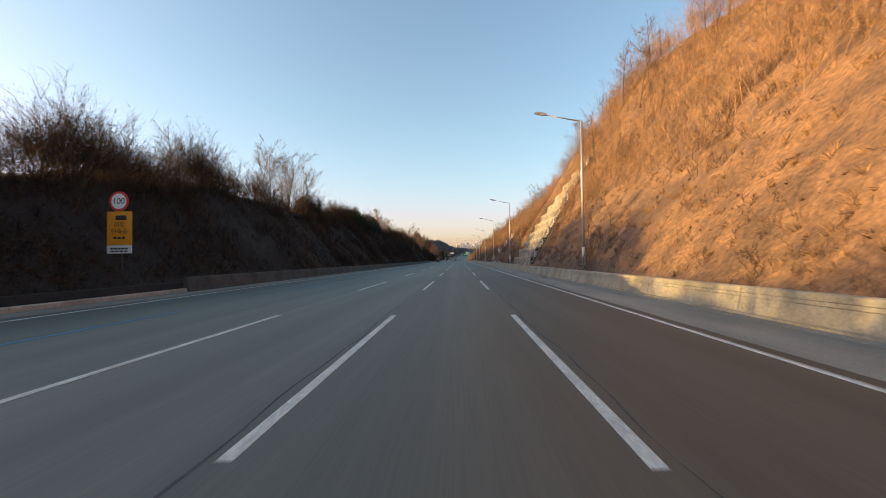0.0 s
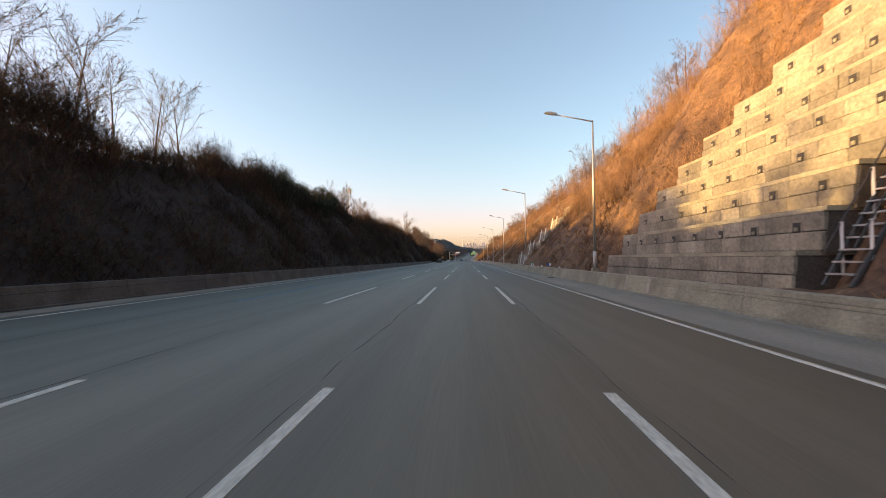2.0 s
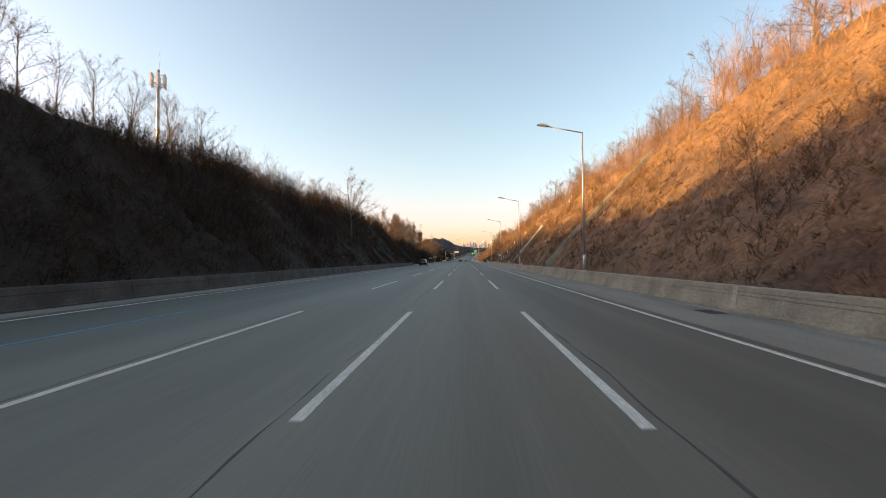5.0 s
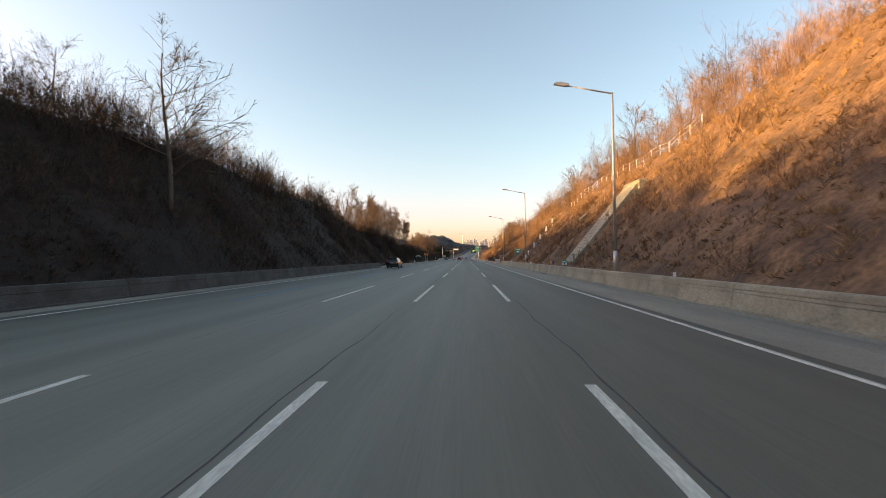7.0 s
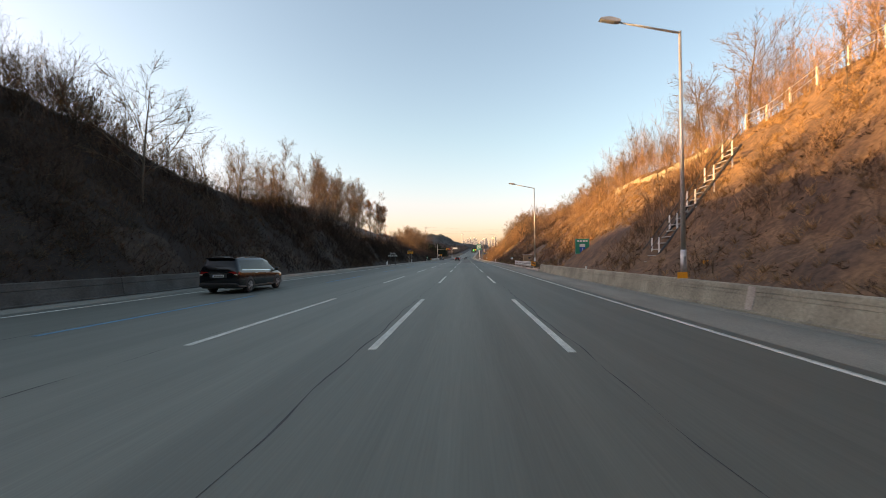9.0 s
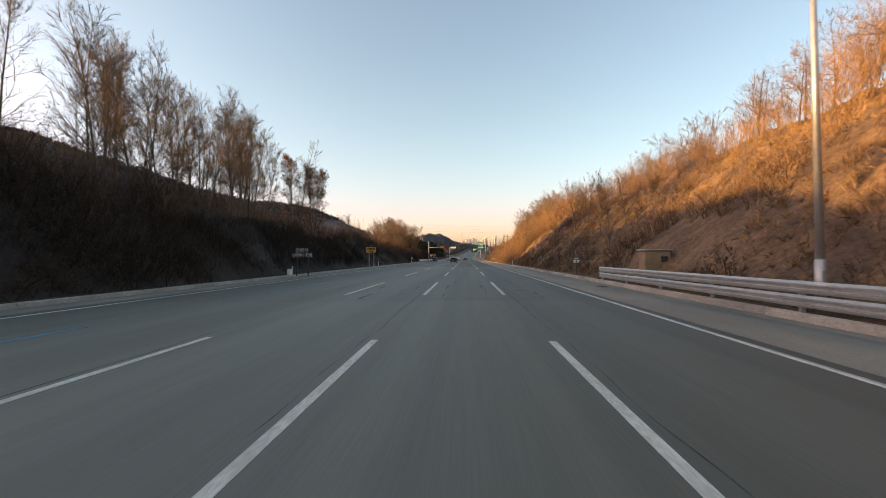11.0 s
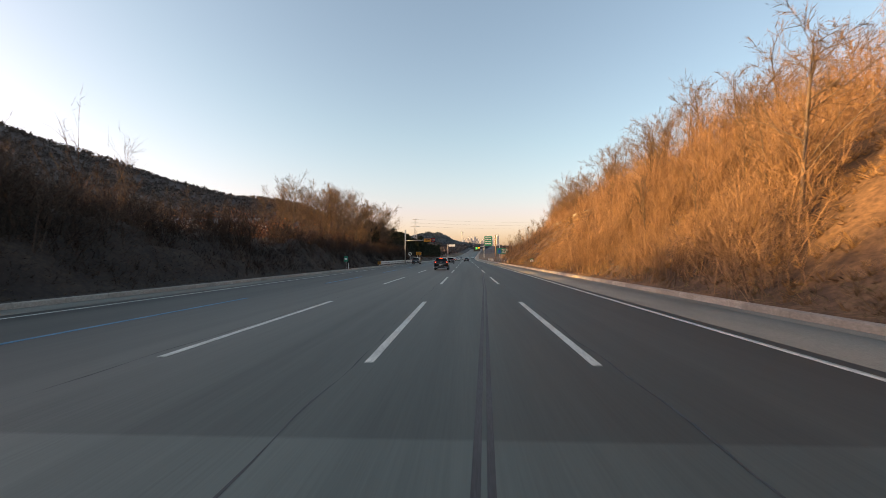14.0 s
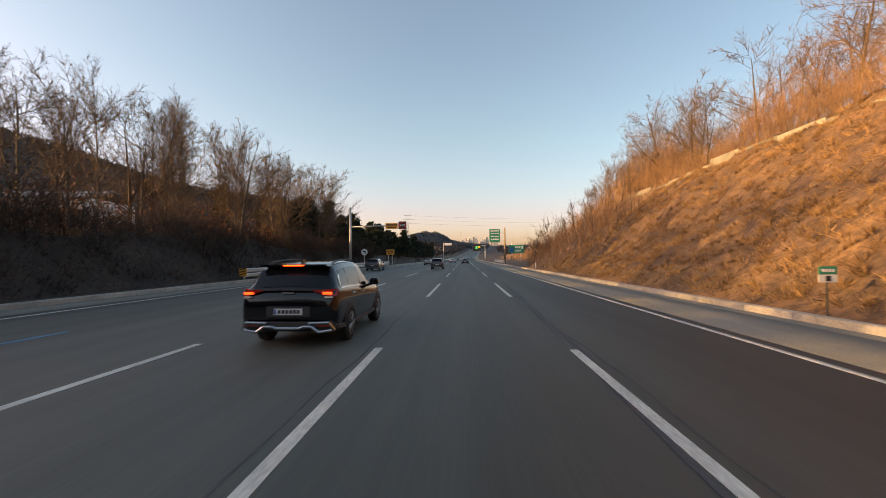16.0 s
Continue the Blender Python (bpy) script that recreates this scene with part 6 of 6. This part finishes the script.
def arch(root, x, y, r, side, material):
    """Dark wheel arch lip."""
    bm = bmesh.new()
    n = 14
    inner, outer = [], []
    for i in range(n + 1):
        a = math.pi * i / n
        inner.append((y + (r + 0.035) * math.cos(a), r + (r + 0.035) * math.sin(a)))
        outer.append((y + (r + 0.105) * math.cos(a), r + (r + 0.105) * math.sin(a)))
    vi = [bm.verts.new((x + side * 0.012, p[0], max(p[1], 0.2))) for p in inner]
    vo = [bm.verts.new((x - side * 0.012, p[0], max(p[1], 0.2))) for p in outer]
    ce = [bm.verts.new((x - side * 0.06, p[0], max(p[1], 0.2))) for p in inner]
    mid = bm.verts.new((x + side * 0.004, y, r * 0.7))
    for i in range(n):
        bm.faces.new((vi[i], vi[i + 1], vo[i + 1], vo[i]))
        bm.faces.new((vi[i + 1], vi[i], mid))
    part("wheel_arch", bm, material, root)


SUV = [(0.00, .40, .60, .82, .88, .80, .78, .72), (0.04, .34, .60, .98, 1.08, .895, .86, .77), (0.12, .32, .64, 1.07, 1.18, .925, .885, .76), (0.30, .30, .66, 1.10, 1.40, .932, .888, .73),
       (0.52, .28, .66, 1.10, 1.56, .932, .888, .715), (1.2, .26, .65, 1.08, 1.635, .93, .885, .70), (2.0, .26, .64, 1.05, 1.65, .93, .885, .69), (2.6, .26, .62, 1.02, 1.58, .93, .885, .67),
       (3.05, .26, .60, 1.0, 1.36, .93, .88, .66), (3.4, .27, .60, .98, 1.09, .93, .875, .72), (3.9, .28, .60, .95, 1.02, .92, .86, .72), (4.4, .31, .58, .84, .92, .88, .82, .66), (4.6, .36, .56, .72, .78, .80, .74, .6), (4.66, .42, .56, .66, .70, .72, .66, .5)]
VAN = [(0.00, .38, .60, .95, 1.02, .86, .84, .78), (0.05, .32, .62, 1.08, 1.22, .95, .92, .82), (0.12, .28, .64, 1.12, 1.42, .975, .94, .76), (0.28, .26, .64, 1.12, 1.68, .985, .945, .72),
       (0.5, .25, .64, 1.11, 1.73, .99, .945, .72), (1.6, .24, .64, 1.08, 1.755, .99, .945, .73), (2.8, .24, .62, 1.05, 1.74, .99, .945, .72), (3.5, .24, .62, 1.02, 1.62, .985, .94, .68),
       (4.0, .25, .60, 1.0, 1.32, .98, .93, .70), (4.35, .26, .60, .98, 1.10, .97, .92, .74), (4.75, .28, .58, .90, .98, .94, .88, .70), (5.0, .33, .56, .76, .82, .86, .8, .62), (5.1, .40, .55, .66, .72, .74, .7, .5)]
SEDAN = [(0.00, .38, .55, .78, .84, .80, .78, .66), (0.06, .32, .56, .92, 1.02, .88, .85, .70), (0.45, .28, .57, .97, 1.06, .915, .87, .70), (0.75, .26, .57, .97, 1.10, .92, .87, .68), (1.25, .25, .57, .96, 1.40, .92, .87, .58),
         (1.9, .25, .57, .94, 1.46, .92, .87, .60), (2.5, .25, .57, .92, 1.43, .92, .87, .60), (3.0, .25, .56, .91, 1.18, .92, .86, .64), (3.35, .25, .56, .90, 1.0, .92, .86, .70), (4.0, .27, .55, .84, .91, .90, .84, .68), (4.5, .30, .53, .72, .78, .84, .78, .6), (4.75, .38, .52, .60, .64, .72, .68, .5)]


def car(name, label, category, st, paint, at, heading=0.0, r=0.34, axles=(0.95, 3.72), lit=False, rails=False, kind="suv"):
    x, y, z = at
    root = thing(name, label, category, "cars on the road", m=pose(x, y, z, 0, 0, heading))
    length = st[-1][0]
    wmax = max(s[5] for s in st)
    part("body", shell(st), M[paint], root, smooth=True)
    low = [(a, zb - 0.01, zb + 0.06, zb + 0.13, zb + 0.15, wm + 0.012, wm + 0.01, wm * 0.9) for a, zb, zm, zt, ztop, wm, wb, wr in st if a <= length - 0.05]
    part("cladding", shell(low, 24), M["cladding"], root, "black plastic sill cladding")
    up = [s for s in st if s[4] - s[3] > 0.25]
    y0, y1 = up[0][0], up[-1][0]
    for side in (-1, 1):
        if kind == "sedan":
            spans = ((1.22, 1.95, 1.5, 1.92), (2.0, 2.98, 2.03, 2.62))
        elif kind == "van":
            spans = ((0.42, 1.45, 0.46, 1.42), (1.52, 2.7, 1.5, 2.66), (2.78, 4.02, 2.76, 3.52))
        else:
            spans = ((0.48, 1.02, 0.62, 1.02), (1.08, 1.98, 1.08, 1.95), (2.05, 3.08, 2.03, 2.62))
        for a, b, a2, b2 in spans:
            w = part("side_window", side_patch(st, a, b, 0.10, 0.86, side, 0.006, 8, b2, a2), M["tint"], root)
        if kind == "suv":
            part("quarter_trim", side_patch(st, 0.40, 0.47, 0.12, 0.62, side, 0.012, 4, 0.60, 0.50), M["chrome"], root, "bright rear quarter trim")
        for a in (spans[0][1], spans[-1][0]):
            part("door_gap", side_patch(st, a - 0.005, a + 0.005, -0.9, 0.0, side, 0.02, 2), M["black"], root)
        for a in (spans[-1][0] + 0.12, spans[-2][0] + 0.18):
            row = spline(st, np.array([a]))[0]
            part("door_handle", box(bmesh.new(), side * (row[5] - 0.01) - 0.02, side * (row[5] - 0.01) + 0.02, a - 0.1, a + 0.1, row[3] - 0.13, row[3] - 0.10, 0.008), M["chrome"], root)
        trim = side_patch(st, spans[0][0] - 0.02, spans[-1][1] + 0.05, 0.0, 0.06, side, 0.012, 20)
        part("window_trim", trim, M["chrome"], root, "bright window trim")
        row = spline(st, np.array([spans[-1][1] - 0.12]))[0]
        mx = side * (row[6] + 0.12)
        b = bmesh.new()
        box(b, mx - 0.11, mx + 0.11, row[0] - 0.06, row[0] + 0.10, row[3] + 0.02, row[3] + 0.19, 0.035)
        mir = part("mirror", b, M[paint], root)
        part("mirror_stalk", box(bmesh.new(), mx - side * 0.2 - 0.06, mx - side * 0.2 + 0.12, row[0], row[0] + 0.05, row[3] + 0.0, row[3] + 0.06), M["cladding"], mir)
        if rails:
            b = bmesh.new()
            ys_ = np.linspace(0.55, 2.35, 12)
            q = spline(st, ys_)
            rings = []
            for i in range(12):
                zc = q[i][4] + (-0.02 if i in (0, 11) else 0.025)
                rings.append([b.verts.new((side * q[i][7] * 0.9 + 0.018 * math.cos(k * 1.0472), q[i][0], zc + 0.018 * math.sin(k * 1.0472))) for k in range(6)])
            for u, w in zip(rings, rings[1:]):
                for k in range(6):
                    b.faces.new((u[k], u[(k + 1) % 6], w[(k + 1) % 6], w[k]))
            part("roof_rail", b, M["dark_metal"], root)
        for a in axles:
            row = spline(st, np.array([a]))[0]
            arch(root, side * (row[5] + 0.006), a, r, side, M["cladding"])
            wheel(root, side * (row[5] - 0.095), a, r, 0.23, side)
    ra, rb = {"suv": (0.10, 0.40), "van": (0.075, 0.24), "sedan": (0.78, 1.22)}[kind]
    part("rear_window", top_patch(st, ra, rb, 0.93, 0.95, 0.012), M["tint"], root)
    wa, wb_ = {"suv": (2.66, 3.32), "van": (3.55, 4.28), "sedan": (2.56, 3.28)}[kind]
    part("windscreen", top_patch(st, wa, wb_, 0.93, 0.93, 0.012), M["tint"], root)
    lamp = "tail_red" if lit else "tail_off"
    zl = {"suv": 1.07, "van": 1.02, "sedan": 0.86}[kind]
    for side in (-1, 1):
        b = bmesh.new()
        w0 = st[1][5]
        v = [(side * 0.44, -0.012, zl + 0.035), (side * (w0 - 0.14), -0.012, zl - 0.07), (side * (w0 + 0.015), 0.07, zl - 0.08), (side * (w0 + 0.02), 0.18, zl + 0.05), (side * (w0 - 0.12), -0.002, zl + 0.05)]
        lo = [b.verts.new(p) for p in v]
        hi = [b.verts.new((p[0] * 0.97, p[1] + 0.09, p[2])) for p in v]
        b.faces.new(lo)
        b.faces.new(hi[::-1])
        for i in range(5):
            b.faces.new((lo[i], hi[i], hi[(i + 1) % 5], lo[(i + 1) % 5]))
        bmesh.ops.recalc_face_normals(b, faces=b.faces)
        tl = part("tail_lamp", b, M["tail_off"], root, "red tail lamp")
        part("lamp_core", box(bmesh.new(), side * (w0 - 0.14) - 0.09, side * (w0 - 0.14) + 0.09, -0.022, -0.013, zl - 0.045, zl + 0.0), M[lamp], tl)
        part("reverse_lamp", box(bmesh.new(), side * (w0 - 0.12) - 0.07, side * (w0 - 0.12) + 0.07, -0.02, 0.02, zl - 0.115, zl - 0.082), M["lamp_glass"], tl)
        part("headlamp", box(bmesh.new(), side * st[-3][5] * 0.8 - 0.14, side * st[-3][5] * 0.8 + 0.14, st[-3][0] + 0.02, st[-3][0] + 0.14, st[-3][3] - 0.14, st[-3][3] - 0.04, 0.02), M["lamp_glass"], root)
    # tailgate: plate, badge, light bar, bumper
    zp = {"suv": 0.70, "van": 0.86, "sedan": 0.70}[kind]
    p = part("plate_recess", box(bmesh.new(), -0.42, 0.42, -0.008, 0.03, zp - 0.10, zp + 0.10, 0.01), M["cladding"], root)
    pl = part("number_plate", box(bmesh.new(), -0.27, 0.27, -0.022, -0.009, zp - 0.06, zp + 0.06, 0.004), M["plate"], root, "white number plate")
    bars(-0.20, 0.24, zp, 0.07, 6, -0.0225, M["black"], pl)
    part("plate_band", box(bmesh.new(), -0.262, -0.225, -0.0245, -0.0225, zp - 0.05, zp + 0.05), M["bluesign"], pl)
    part("badge", box(bmesh.new(), -0.11, 0.11, -0.012, 0.02, zl - 0.035, zl + 0.0, 0.006), M["chrome"], root, "plain bright badge")
    part("light_bar", box(bmesh.new(), -0.46, 0.46, -0.014, 0.03, zl + 0.02, zl + 0.045), M["cladding"], root)
    bm = box(bmesh.new(), -st[0][5] * 1.04, st[0][5] * 1.04, -0.025, 0.14, 0.36, 0.55, 0.06)
    bump = part("bumper", bm, M["cladding"], root, "black plastic rear bumper")
    if kind == "suv":
        part("spoiler", prism(bmesh.new(), [(-0.66, 1.545), (0.66, 1.545), (0.64, 1.585), (-0.64, 1.585)], 0.26, 0.62), M[paint], root)
        lit and part("brake_strip", box(bmesh.new(), -0.2, 0.2, 0.245, 0.26, 1.552, 1.576), M["brake_red"], root, "lit red brake strip")
        part("antenna_fin", prism(bmesh.new(), [(-0.025, 1.57), (0.025, 1.57), (0.006, 1.69), (-0.006, 1.69)], 0.68, 0.86), M[paint], root)
        b = bmesh.new()
        xs_ = [-0.84, -0.60, -0.46, -0.30, -0.22, 0.22, 0.30, 0.46, 0.60, 0.84]
        zs_ = [0.34, 0.30, 0.40, 0.40, 0.37, 0.37, 0.40, 0.40, 0.30, 0.34]
        for i in range(9):
            tube(b, (xs_[i], -0.045, zs_[i] + 0.02), (xs_[i + 1], -0.045, zs_[i + 1] + 0.02), 0.026, 0.026, 6)
        part("skid_trim", b, M["chrome"], bump, "satin silver lower trim")
        for side in (-1, 1):
            b = bmesh.new()
            tube(b, (side * 0.40, -0.04, 0.485), (side * 0.80, -0.04, 0.50), 0.024, 0.024, 6)
            tube(b, (side * 0.80, -0.04, 0.50), (side * 0.90, -0.0, 0.36), 0.024, 0.024, 6)
            part("wing_trim", b, M["chrome"], bump, "satin silver wing trim")
            part("reflector", box(bmesh.new(), side * 0.68 - 0.12, side * 0.68 + 0.12, -0.036, -0.03, 0.43, 0.455), M["tail_off"], bump)
    else:
        part("chrome_strip", box(bmesh.new(), -0.5, 0.5, -0.02, 0.02, zp + 0.11, zp + 0.125), M["chrome"], root)
        if kind == "van":
            part("spoiler", prism(bmesh.new(), [(-0.66, 1.67), (0.66, 1.67), (0.68, 1.72), (-0.68, 1.72)], 0.10, 0.40), M[paint], root)
    return root


car("sport_utility_car", "black sport utility car with lit brake lamps in the lane", "car", SUV, "car_black", (-3.5, 392.15, 0), 0, 0.36, (0.96, 3.71), True, True)
car("minivan", "black minivan with bright window trim in the inner lane", "van", VAN, "car_black", (-11.75, 234.7, 0), 0, 0.35, (1.08, 4.14), False, True, "van")
car("sport_utility_car", "black sport utility car in the inner lane", "car", SUV, "car_dark", (-12.6, 441.0, 0), 0, 0.36, (0.96, 3.71), False, False)
car("saloon_car", "silver saloon car travelling ahead", "car", SEDAN, "car_silver", (-8.5, 481.0, 0), 0, 0.33, (1.0, 3.8), False, False, "sedan")
car("sport_utility_car", "dark sport utility car travelling ahead", "car", SUV, "car_dark", (-4.25, 447.0, 0), 0, 0.36, (0.96, 3.71), False, False)
car("saloon_car", "white saloon car travelling ahead", "car", SEDAN, "car_white", (-3.9, 519.0, 0), 0, 0.33, (1.0, 3.8), True, False, "sedan")
car("saloon_car", "dark grey saloon car travelling ahead", "car", SEDAN, "car_dark", (0.0, 494.0, 0), 0, 0.33, (1.0, 3.8), False, False, "sedan")
for i, (lane, y, paint) in enumerate(((-7.4, 560, "car_white"), (-3.6, 600, "car_silver"), (0.1, 575, "car_dark"), (-7.4, 640, "car_dark"), (3.6, 660, "car_white"), (0.1, 690, "car_silver"))):
    car("saloon_car", "small distant saloon car on the road ahead", "car", SEDAN, paint, (lane + float(road_x(y)), y, float(road_z(y)) + 0.02), 0, 0.33, (1.0, 3.8), False, False, "sedan")
